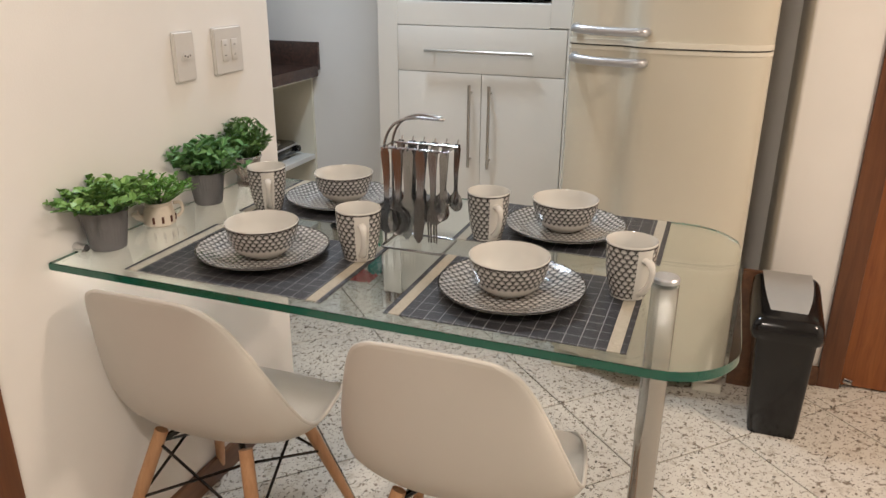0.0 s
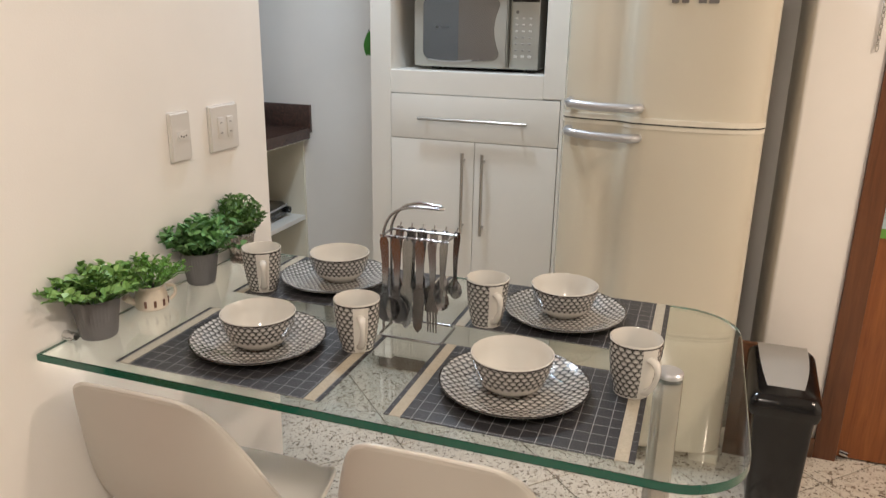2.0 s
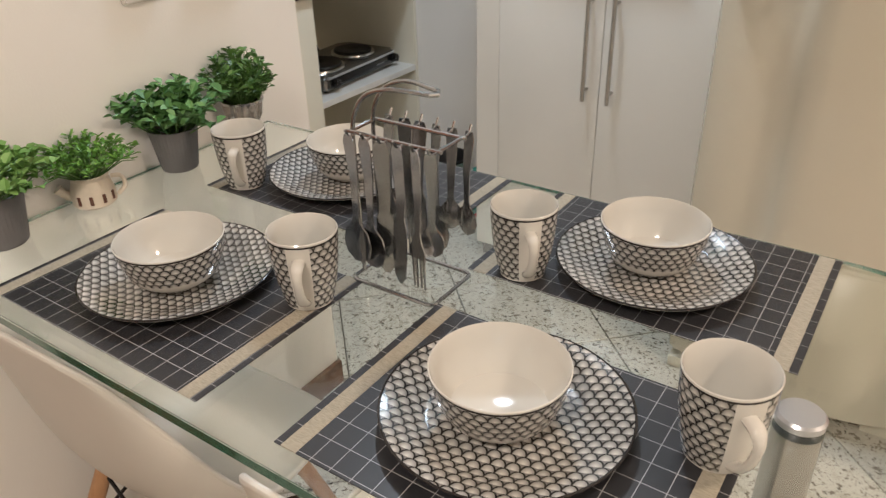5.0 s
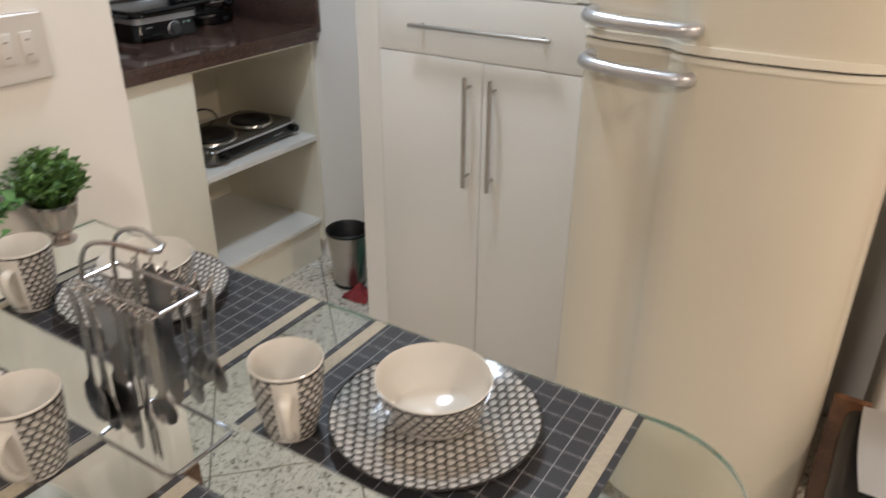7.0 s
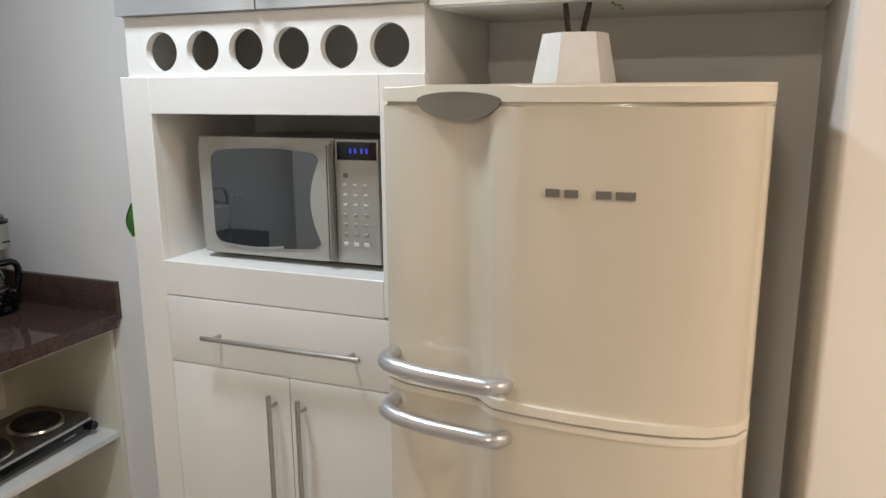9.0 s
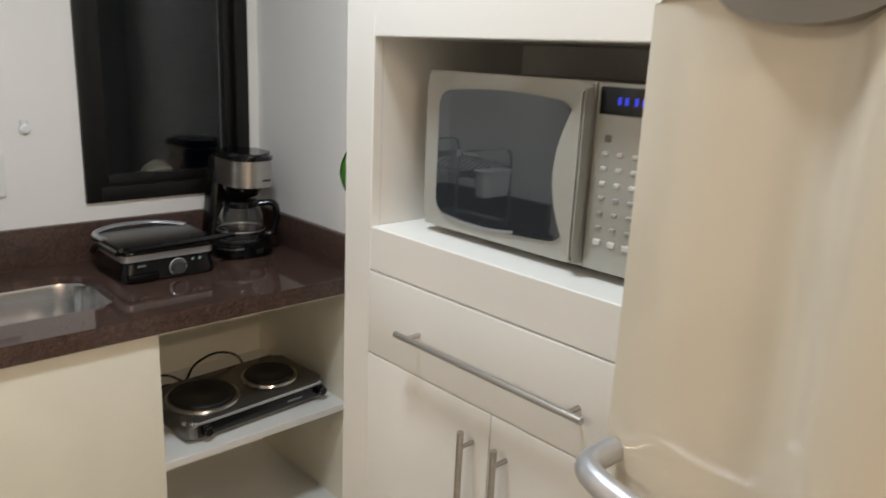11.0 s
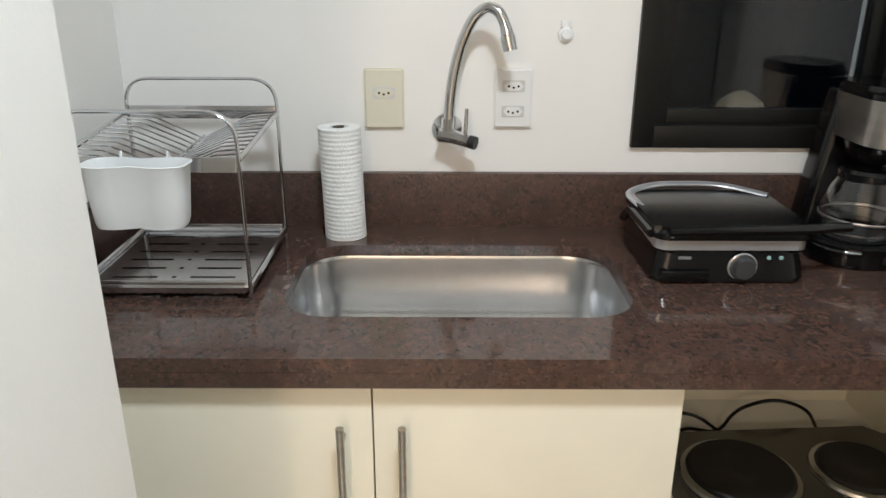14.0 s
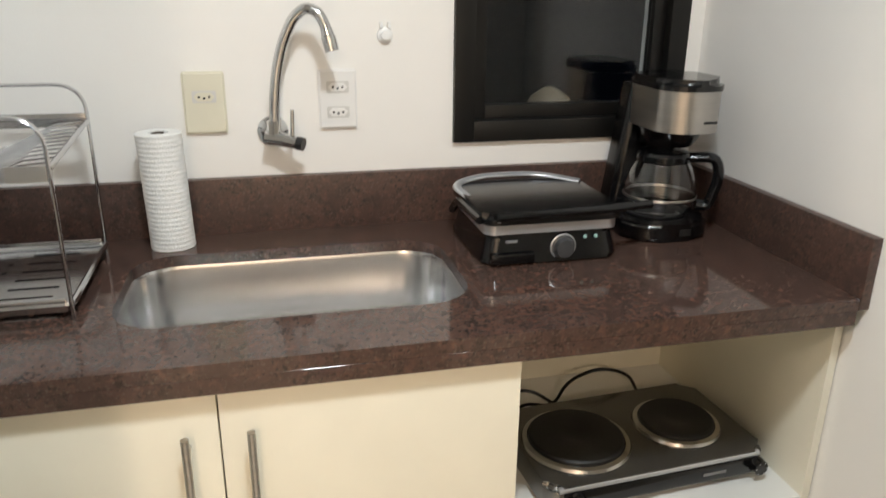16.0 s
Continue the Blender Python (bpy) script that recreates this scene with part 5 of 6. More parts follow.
# ---- contact grill ----
GREY_MARK = surface("dull_pale_print", (0.20, 0.20, 0.20), 0.5, bump=0.0)
GX0, GX1, GY0, GY1 = -1.262, -1.015, 3.478, 3.748
cg = thing("contact_grill", (GX0 + GX1) / 2, (GY0 + GY1) / 2, CZ, label="closed black contact grill with a silver rim and control knob", category="grill")
bm = plate_shape(rounded_rect(GX0, GY0, GX1, GY1, 0.025), CZ + 0.004, CZ + 0.058)
for v in bm.verts:
    if v.co.z > CZ + 0.05:
        v.co.x += 0.020 * (1 if v.co.x < -1.14 else -1) * 0.6
        v.co.y += 0.012 * (1 if v.co.y < 3.61 else -1)
bmesh.ops.bevel(bm, geom=[e for e in bm.edges if abs(e.verts[0].co.z - e.verts[1].co.z) < 1e-6], offset=0.006, segments=2, affect="EDGES")
part("base", bm, BLACK, cg)
for x in (GX0 + 0.03, GX1 - 0.05):
    for y in (GY0 + 0.03, GY1 - 0.05):
        part("foot", box(x, y, CZ + 0.0005, x + 0.02, y + 0.02, CZ + 0.006), BLACK_MATTE, cg)
bm = plate_shape(rounded_rect(GX0 + 0.010, GY0 + 0.004, GX1 - 0.004, GY1 - 0.006, 0.022), CZ + 0.060, CZ + 0.080)
part("rim", bm, SILVER, cg, "silver band round the lid")
bm = plate_shape(rounded_rect(GX0 + 0.004, GY0 + 0.000, GX1 + 0.004, GY1 - 0.002, 0.022), CZ + 0.080, CZ + 0.101)
bmesh.ops.bevel(bm, geom=[e for e in bm.edges if abs(e.verts[0].co.z - e.verts[1].co.z) < 1e-6 and e.verts[0].co.z > CZ + 0.1], offset=0.012, segments=3, affect="EDGES")
lid = part("lid", bm, BLACK, cg, "black lid")
pts = round_path([(GX1 + 0.004, GY0 + 0.030, CZ + 0.092), (GX0 + 0.03, GY0 - 0.004, CZ + 0.104), (GX0 - 0.004, GY0 + 0.06, CZ + 0.112), (GX0 - 0.006, GY1 - 0.08, CZ + 0.112), (GX0 + 0.05, GY1 - 0.005, CZ + 0.104)], 0.05, 6)
part("hoop", tube([p - Vector((0, 0, 0.003)) for p in pts], 0.0048, 10, flat=1.9), SILVER, cg, "silver hoop handle along the lid")
part("grip", tube([(GX1 + 0.006, GY0 + 0.02, CZ + 0.096), (GX1 - 0.002, GY1 - 0.02, CZ + 0.099), (GX1 - 0.020, GY1 + 0.065, CZ + 0.097)], [0.008, 0.009, 0.008], 12), BLACK, cg, "black grip")
part("hinge_arm", tube(round_path([(GX1 - 0.02, GY0 - 0.003, CZ + 0.085), (GX0 + 0.08, GY0 - 0.006, CZ + 0.085), (GX0 + 0.03, GY0 - 0.004, CZ + 0.05)], 0.03, 4), 0.008, 8), BLACK, cg)
bm = lathe([(0.0, 0.0), (0.024, 0.0), (0.024, 0.004), (0.019, 0.006), (0.017, 0.018), (0.0, 0.019)], 32)
bm.transform(Matrix.Translation((GX1 - 0.006, 3.632, CZ + 0.030)) @ Matrix.Rotation(radians(90), 4, "Y"))
kn = part("knob", bm, surface("grey_knob", (0.055, 0.055, 0.057), 0.35, var=0.1), cg, "round dark grey control knob")
bm = tube([(GX1 - 0.0035, 3.632 + 0.0235 * math.cos(2 * math.pi * i / 28), CZ + 0.030 + 0.0235 * math.sin(2 * math.pi * i / 28)) for i in range(28)], 0.0022, 6, closed=True)
part("knob_ring", bm, SILVER, cg, "thin silver ring")
LEDG = surface("pale_indicator", (0.35, 0.55, 0.52), 0.3, bump=0.0)
for y in (3.676, 3.697):
    bm = lathe([(0.0, 0.004), (0.003, 0.003), (0.004, 0.0)], 12)
    bm.transform(Matrix.Translation((GX1 - 0.006, y, CZ + 0.046)) @ Matrix.Rotation(radians(90), 4, "Y"))
    part("indicator", bm, LEDG, cg)
part("mark", box(GX1 - 0.008, 3.521, CZ + 0.0435, GX1 - 0.0035, 3.543, CZ + 0.0475), GREY_MARK, cg)
part("drip_tray", box(GX1 - 0.03, GY0 + 0.014, CZ + 0.006, GX1 + 0.006, 3.575, CZ + 0.026, 0.004), BLACK, cg)

# ---- paper towel ----
pt = thing("paper_towel_roll", -1.262, 2.922, CZ, label="white embossed paper towel roll standing on the worktop", category="paper towel")
bm = lathe([(0.018, 0.0), (0.0405, 0.0)] + [(0.0414, 0.0015 + 0.0022 * i) for i in range(101)] + [(0.0405, 0.2225), (0.019, 0.2225), (0.018, 0.221), (0.018, 0.0)], 88)
for v in bm.verts:
    rad = math.hypot(v.co.x, v.co.y)
    if rad > 0.041:
        a_ = math.atan2(v.co.y, v.co.x)
        dent = math.cos(v.co.z * 2 * math.pi / 0.0088)
        puff = 0.00055 * dent + 0.00010 * math.cos(22 * a_ + (math.pi if int(v.co.z / 0.0088) % 2 else 0)) + 0.0005 * math.sin(2 * a_ + 14 * v.co.z)
        v.co.x *= 1 + puff / rad
        v.co.y *= 1 + puff / rad
for v in bm.verts:
    v.co.y -= 0.022 * v.co.z
part("paper", bm, PAPER, pt, local=True)
CARD = surface("brown_card", (0.16, 0.13, 0.10), 0.8)
core = part("core", lathe([(0.0178, 0.001), (0.0178, 0.2215), (0.0165, 0.2215), (0.0165, 0.001)], 24), CARD, pt, "brown card core", local=True)

# ---- dish rack ----
dk = thing("dish_rack", -1.09, 2.665, CZ, label="two-tier chrome dish rack with slotted lower tray", category="dish rack")
RKX0, RKX1, RKY0, RKY1 = -1.234, -0.945, 2.525, 2.806
for x, zt in ((RKX0, 1.284), (RKX1, 1.274)):
    pts = round_path([(x, RKY0, CZ + 0.001), (x, RKY0, zt), (x, RKY1, zt), (x, RKY1, CZ + 0.001)], 0.05, 8)
    part("side_frame", tube(pts, 0.0030, 10, flat=2.3), RACK_CHROME, dk, "bent chrome end frame")
TZ = 0.990
tray = part("tray_rim", tube(round_path([(RKX0, RKY0, TZ), (RKX1, RKY0, TZ), (RKX1, RKY1, TZ), (RKX0, RKY1, TZ)], 0.01, 3, True), 0.0055, 8, closed=True), RACK_CHROME, dk)
part("front_band", box(RKX1 - 0.002, RKY0 + 0.006, TZ - 0.011, RKX1 + 0.003, RKY1 - 0.006, TZ + 0.011, 0.002), RACK_CHROME, dk)
part("back_band", box(RKX0 - 0.003, RKY0 + 0.006, TZ - 0.011, RKX0 + 0.002, RKY1 - 0.006, TZ + 0.011, 0.002), RACK_CHROME, dk)
# a pressed sheet with rows of long slots and a short one between them
bm = bmesh.new()
xs, ys, solid_x, solid_y = [RKX0 + 0.003], [RKY0 + 0.003], [], []
for i in range(7):
    xs += [xs[-1] + 0.0325, xs[-1] + 0.0405]
    solid_x += [True, False]
xs.append(RKX1 - 0.003)
solid_x.append(True)
for w, solid in ((0.034, True), (0.076, False), (0.024, True), (0.007, False), (0.024, True), (0.076, False), (0.034, True)):
    ys.append(ys[-1] + w)
    solid_y.append(solid)
net = [[bm.verts.new((x, y, TZ - 0.003)) for y in ys] for x in xs]
for i in range(len(xs) - 1):
    for j in range(len(ys) - 1):
        if solid_x[i] or solid_y[j]:
            bm.faces.new((net[i][j], net[i + 1][j], net[i + 1][j + 1], net[i][j + 1]))
bmesh.ops.recalc_face_normals(bm, faces=bm.faces)
bmesh.ops.solidify(bm, geom=bm.faces[:], thickness=0.0022)
part("tray_sheet", bm, RACK_CHROME, dk, "pressed chrome tray with rows of long slots")
for x, z in ((RKX0, 1.222), (RKX1, 1.193)):
    part("upper_band", box(x - 0.002, RKY0 + 0.003, z - 0.012, x + 0.002, RKY1 - 0.003, z + 0.012, 0.001), RACK_CHROME, dk)
for y in (RKY0, RKY1):
    part("upper_side", tube([(RKX0, y, 1.222), (RKX1, y, 1.200)], 0.0045, 8), RACK_CHROME, dk)
part("centre_bar", tube([(RKX0, 2.665, 1.176), (RKX1, 2.665, 1.160)], 0.004, 8), RACK_CHROME, dk)
for i in range(12):
    f = (i + 0.5) / 12
    x = RKX0 + (RKX1 - RKX0) * f
    zt, zb = 1.222 - 0.022 * f, 1.176 - 0.016 * f
    part("wire", tube([(x, RKY0, zt), (x, RKY0 + 0.05, zt - 0.004), (x, 2.640, zb + 0.012), (x, 2.665, zb), (x, 2.690, zb + 0.012), (x, RKY1 - 0.05, zt - 0.004), (x, RKY1, zt)], 0.0016, 6), RACK_CHROME, dk)

cu = thing("cutlery_cup", -0.915, 2.655, 1.10, label="white plastic cutlery cup hung on the dish rack", category="cutlery cup")
bm = bmesh.new()
rings = []
for z, f, inner in ((1.101, 0.86, 0), (1.110, 0.90, 0), (1.150, 0.95, 0), (1.190, 1.0, 0), (1.196, 1.05, 0), (1.197, 1.03, 1), (1.188, 0.96, 1), (1.110, 0.86, 1)):
    t = 0.0018 * inner
    line = []
    for k in range(48):
        a = 2 * math.pi * k / 48
        c, s = math.cos(a), math.sin(a)
        yy = 0.076 * math.copysign(abs(s) ** 0.45, s) * f - t * s
        xx = 0.034 * math.copysign(abs(c) ** 0.55, c) * f - t * c
        pinch = 1 - 0.30 * math.exp(-(yy / 0.020) ** 2)
        line.append(bm.verts.new((-0.903 + xx * pinch, 2.666 + yy, z + 0.010)))
    rings.append(line)
for A, B in zip(rings, rings[1:]):
    for k in range(48):
        bm.faces.new((A[k], A[(k + 1) % 48], B[(k + 1) % 48], B[k]))
bm.faces.new(rings[0][::-1])
bm.faces.new(rings[-1])
part("cup", bm, WHITE_PLASTIC, cu)
for y in (2.63, 2.70):
    part("hook", tube([(-0.936, y, 1.200), (-0.9415, y, 1.214), (-0.9485, y, 1.204)], 0.002, 6), WHITE_PLASTIC, cu)

# ---- tap ----
tap = thing("wall_tap", X_SINK, 3.126, 1.16, label="chrome wall tap with a tall bent spout and lever", category="tap")
bm = lathe([(0.0, 0.0), (0.031, 0.0), (0.030, 0.004), (0.020, 0.010), (0.015, 0.012), (0.014, 0.040), (0.0, 0.040)], 32)
bm.transform(Matrix.Translation((X_SINK + 0.001, 3.126, 1.172)) @ Matrix.Rotation(radians(90), 4, "Y"))
part("flange", bm, CHROME, tap)
part("valve_body", tube([(-1.302, 3.112, 1.166), (-1.292, 3.140, 1.164), (-1.276, 3.170, 1.158)], [0.015, 0.0145, 0.0125], 18), CHROME, tap)
part("valve_end", tube([(-1.276, 3.170, 1.158), (-1.270, 3.182, 1.156)], 0.0130, 18), BLACK_MATTE, tap, "dark end of the valve")
part("lever", tube([(-1.281, 3.162, 1.166), (-1.281, 3.164, 1.222)], [0.0042, 0.0036], 12), CHROME, tap)
part("nut", tube([(-1.296, 3.127, 1.172), (-1.296, 3.127, 1.200)], 0.0125, 8), CHROME, tap)
pts = round_path([(-1.296, 3.129, 1.180), (-1.296, 3.131, 1.235), (-1.295, 3.140, 1.300), (-1.290, 3.155, 1.352), (-1.281, 3.176, 1.394), (-1.273, 3.199, 1.412), (-1.265, 3.220, 1.404), (-1.259, 3.231, 1.382), (-1.256, 3.235, 1.368)], 0.03, 6)
part("spout", tube(pts, 0.0105, 18), CHROME, tap)
part("aerator", tube([(-1.257, 3.2335, 1.374), (-1.255, 3.2360, 1.362), (-1.2548, 3.2362, 1.3605), (-1.251, 3.2425, 1.334)], [0.0115, 0.0120, 0.0140, 0.0135], 18), CHROME, tap, "ribbed chrome nozzle")

vk = thing("valve_knob", X_SINK, 3.357, 1.36, label="small white valve fitting in the wall", category="valve")
bm = lathe([(0.0, 0.0), (0.016, 0.0), (0.015, 0.004), (0.010, 0.006), (0.009, 0.012), (0.0, 0.013)], 24)
bm.transform(Matrix.Translation((X_SINK + 0.001, 3.357, 1.357)) @ Matrix.Rotation(radians(90), 4, "Y"))
part("rosette", bm, WHITE_PLASTIC, vk)
for y in (3.349, 3.365):
    part("lug", box(X_SINK + 0.002, y - 0.003, 1.371, X_SINK + 0.010, y + 0.003, 1.383, 0.001), WHITE_PLASTIC, vk)


# ---- sockets ----
RECESS = surface("socket_recess", (0.66, 0.65, 0.62), 0.4)
HOLE_SHADE = surface("socket_hole_shade", (0.02, 0.018, 0.016), 0.7, bump=0.0)


def socket_plate(name, x, y0, y1, z0, z1, mat, sockets, label, tilt=0.0):
    """A plate on a wall that faces +x; sockets are (y, z) of its outlets."""
    t = thing(name, x, (y0 + y1) / 2, (z0 + z1) / 2, label=label, category="wall socket")
    bm = plate_shape(rounded_rect(y0, z0, y1, z1, 0.006, 4), 0.0, 0.009)
    bmesh.ops.bevel(bm, geom=[e for e in bm.edges if abs(e.verts[0].co.z - e.verts[1].co.z) < 1e-6 and e.verts[0].co.z > 0.008], offset=0.004, segments=3, affect="EDGES")
    m = Matrix(((0, 0, 1, x + 0.001), (1, 0, 0, 0), (0, 1, 0, 0), (0, 0, 0, 1)))
    bm.transform(m)
    plate = part("cover_plate", bm, mat, t)
    for y, z in sockets:
        six = [(y - 0.0195, z), (y - 0.012, z - 0.0085), (y + 0.012, z - 0.0085), (y + 0.0195, z), (y + 0.012, z + 0.0085), (y - 0.012, z + 0.0085)]
        bm = plate_shape(six, 0.0098, 0.0112)
        bm.transform(m)
        ins = part("outlet", bm, mat, t)
        bm = plate_shape(rounded_rect(y - 0.0225, z - 0.0115, y + 0.0225, z + 0.0115, 0.003, 3), 0.0092, 0.0098)
        bm.transform(m)
        sub("recess", bm, RECESS, ins)
        # Dark discs on the outlet face stand for the shade in its holes.
        for dy, dz in ((-0.0095, 0.0), (0.0, -0.0025), (0.0095, 0.0)):
            bm = lathe([(0.0, 0.0116), (0.0024, 0.0116), (0.0024, 0.011)], 10)
            bm.transform(m @ Matrix.Translation((y + dy, z + dz, 0)))
            sub("hole", bm, HOLE_SHADE, ins)
    return t


socket_plate("wall_socket", X_SINK, 2.960, 3.040, 1.172, 1.292, OUTLET_CREAM, [(3.000, 1.244)], "cream wall plate with one socket")
socket_plate("wall_socket", X_SINK, 3.219, 3.297, 1.174, 1.293, OUTLET_WHITE, [(3.258, 1.258), (3.258, 1.208)], "white wall plate with two sockets")
socket_plate("wall_socket", X_DIN, 2.415, 2.490, 1.134, 1.254, OUTLET_GREY, [(2.458, 1.196)], "white wall plate with one socket")
sw = socket_plate("wall_switch", X_DIN, 2.567, 2.690, 1.133, 1.254, OUTLET_GREY, [], "square white wall plate with a switch and sockets")
for y in (2.610, 2.650):
    part("rocker", box(X_DIN + 0.008, y - 0.013, 1.168, X_DIN + 0.0125, y + 0.013, 1.222, 0.002), OUTLET_GREY, sw)
    for z in (1.182, 1.208):
        part("slot", box(X_DIN + 0.0122, y - 0.004, z - 0.001, X_DIN + 0.0130, y + 0.004, z + 0.001), GREY_TEXT, sw)

# ---- hot plate on the shelf ----
HPX0, HPX1, HPY0, HPY1, HZ = -1.112, -0.842, 3.545, 4.010, 0.546
hp = thing("hot_plate", -1.0, 3.78, HZ, label="steel double electric hot plate with two black burners", category="hot plate")
RING_STEEL = surface("dull_ring_steel", (0.62, 0.61, 0.59), 0.2, metal=1.0, var=0.1)
HP_TOP = surface("dark_steel_top", (0.20, 0.195, 0.185), 0.22, metal=0.85, var=0.1)
bm = plate_shape(rounded_rect(HPX0, HPY0, HPX1, HPY1, 0.03), HZ + 0.014, HZ + 0.064)
bmesh.ops.bevel(bm, geom=[e for e in bm.edges if abs(e.verts[0].co.z - e.verts[1].co.z) < 1e-6 and e.verts[0].co.z > HZ + 0.06], offset=0.010, segments=3, affect="EDGES")
part("body", bm, HP_TOP, hp)
part("front_panel", box(HPX1 - 0.002, HPY0 + 0.03, HZ + 0.018, HPX1 + 0.003, HPY1 - 0.03, HZ + 0.050, 0.002), BLACK, hp)
for y, r in ((3.660, 0.094), (3.886, 0.075)):
    bm = lathe([(r + 0.014, HZ + 0.0635), (r + 0.011, HZ + 0.070), (r + 0.002, HZ + 0.072), (r, HZ + 0.066)], 48)
    bm.transform(Matrix.Translation((-0.970, y, 0)))
    part("burner_ring", bm, RING_STEEL, hp, "steel ring round the burner")
    bm = lathe([(r, HZ + 0.066), (r, HZ + 0.077), (r - 0.004, HZ + 0.080), (0.025, HZ + 0.079), (0.022, HZ + 0.077), (0.0, HZ + 0.077)], 48)
    bm.transform(Matrix.Translation((-0.970, y, 0)))
    part("burner", bm, BLACK_MATTE, hp, "round black cast burner")
for y in (3.600, 3.985):
    bm = lathe([(0.0, 0.0), (0.017, 0.0), (0.015, 0.016), (0.0, 0.017)], 24)
    bm.transform(Matrix.Translation((HPX1 + 0.002, y, HZ + 0.034)) @ Matrix.Rotation(radians(90), 4, "Y"))
    part("knob", bm, BLACK, hp)
part("mark", box(HPX1 + 0.003, 3.865, HZ + 0.030, HPX1 + 0.0042, 3.915, HZ + 0.036), GREY_MARK, hp)
for x in (HPX0 + 0.03, HPX1 - 0.05):
    for y in (HPY0 + 0.03, HPY1 - 0.05):
        part("foot", box(x, y, HZ + 0.0005, x + 0.02, y + 0.02, HZ + 0.016), BLACK_MATTE, hp)
pts = round_path([(-1.18, 3.57, HZ + 0.02), (-1.20, 3.62, HZ + 0.050), (-1.20, 3.70, HZ + 0.030), (-1.20, 3.725, HZ + 0.085), (-1.20, 3.80, HZ + 0.112), (-1.20, 3.88, HZ + 0.085), (-1.23, 3.93, HZ + 0.010)], 0.05, 7)
for v in pts:
    v.x += 0.05
part("cable", tube(pts, 0.0038, 8), BLACK, hp, "looped black cable")
pts = round_path([(-1.16, 3.50, HZ + 0.055), (-1.15, 3.57, HZ + 0.085), (-1.15, 3.64, HZ + 0.082), (-1.15, 3.70, HZ + 0.035)], 0.04, 6)
part("cable", tube(pts, 0.0038, 8), BLACK, hp, "looped black cable")
part("front_lip", tube([(HPX1 - 0.004, HPY0 + 0.02, HZ + 0.056), (HPX1 - 0.004, HPY1 - 0.02, HZ + 0.056)], 0.0065, 10), SILVER, hp, "bright rounded front edge")
for y in (3.600, 3.985):
    for a in range(0, 360, 60):
        part("tick", box(HPX1 + 0.0188, y + 0.012 * math.cos(radians(a)) - 0.001, HZ + 0.034 + 0.012 * math.sin(radians(a)) - 0.001, HPX1 + 0.0194, y + 0.012 * math.cos(radians(a)) + 0.001, HZ + 0.034 + 0.012 * math.sin(radians(a)) + 0.001), PALE_TEXT, hp)
hp.matrix_basis = pose(-1.0, 3.78, HZ, 0, 0, 3.5)

# ---- waste bins and cleaning things ----
pb = thing("pedal_bin", -0.555, 3.930, 0, label="small open steel waste bin with a black liner", category="bin")
bm = lathe([(0.0, 0.004), (0.058, 0.004), (0.060, 0.010), (0.082, 0.240), (0.080, 0.240), (0.058, 0.012), (0.0, 0.010)], 40)
bm.transform(Matrix.Translation((-0.555, 3.930, 0)))
part("body", bm, STEEL, pb)
bm = lathe([(0.0815, 0.228), (0.085, 0.232), (0.086, 0.239), (0.082, 0.243), (0.076, 0.236), (0.056, 0.030), (0.0, 0.028)], 40)
bm.transform(Matrix.Translation((-0.555, 3.930, 0)))
part("liner", bm, BLACK_MATTE, pb, "black liner folded over the rim")
bm = lathe([(0.058, 0.0), (0.062, 0.002), (0.0625, 0.014), (0.059, 0.016)], 40)
bm.transform(Matrix.Translation((-0.555, 3.930, 0)))
part("base_ring", bm, BLACK, pb)

TEAL = surface("teal_plastic", (0.03, 0.32, 0.28), 0.4)
PINK = surface("pink_cloth", (0.55, 0.09, 0.10), 0.8, var=0.15, scale=30, bump=0.5)
bt = thing("bottle", -0.435, 3.955, 0, label="teal plastic cleaning bottle on the floor", category="bottle")
bm = lathe([(0.0, 0.0), (0.032, 0.0), (0.034, 0.006), (0.034, 0.12), (0.026, 0.15), (0.013, 0.165), (0.013, 0.18), (0.0, 0.18)], 28)
bm.transform(Matrix.Translation((-0.435, 3.955, 0)))
part("body", bm, TEAL, bt)
bm = lathe([(0.015, 0.180), (0.016, 0.20), (0.0, 0.202)], 20)
bm.transform(Matrix.Translation((-0.435, 3.955, 0)))
part("cap", bm, TEAL, bt)
rc = random.Random(11)
bm = bmesh.new()
g = [[bm.verts.new((-0.455 + 0.11 * (i / 9 - 0.5), 3.865 + 0.10 * (j / 9 - 0.5), max(0.004, 0.055 * math.exp(-((i - 4.5) ** 2 + (j - 4.5) ** 2) / 9) + rc.uniform(-0.008, 0.012)))) for j in range(10)] for i in range(10)]
for i in range(9):
    for j in range(9):
        bm.faces.new((g[i][j], g[i + 1][j], g[i + 1][j + 1], g[i][j + 1]))
bmesh.ops.solidify(bm, geom=bm.faces[:], thickness=0.003)
cl = part("cleaning_cloth", bm, PINK)
tagged(cl, "crumpled pink cleaning cloth on the floor", "cloth")

GREEN = surface("green_cloth", (0.10, 0.34, 0.05), 0.75, var=0.15, scale=25, bump=0.4)
bm = bmesh.new()
g = []
for i in range(9):
    f = i / 8
    w = 0.010 + 0.028 * math.sin(math.pi * (0.15 + 0.75 * f))
    g.append([bm.verts.new((TX0 - 0.010 - w * 0.9 * (0.5 + 0.5 * math.sin(1.3 * j + 0.8)) * (0.4 + 0.6 * f), 3.678 + w * 0.55 * (j / 4 - 1), 1.416 - 0.085 * f - 0.004 * math.sin(2 * j))) for j in range(9)])
for i in range(8):
    for j in range(8):
        bm.faces.new((g[i][j], g[i + 1][j], g[i + 1][j + 1], g[i][j + 1]))
bmesh.ops.solidify(bm, geom=bm.faces[:], thickness=0.004)
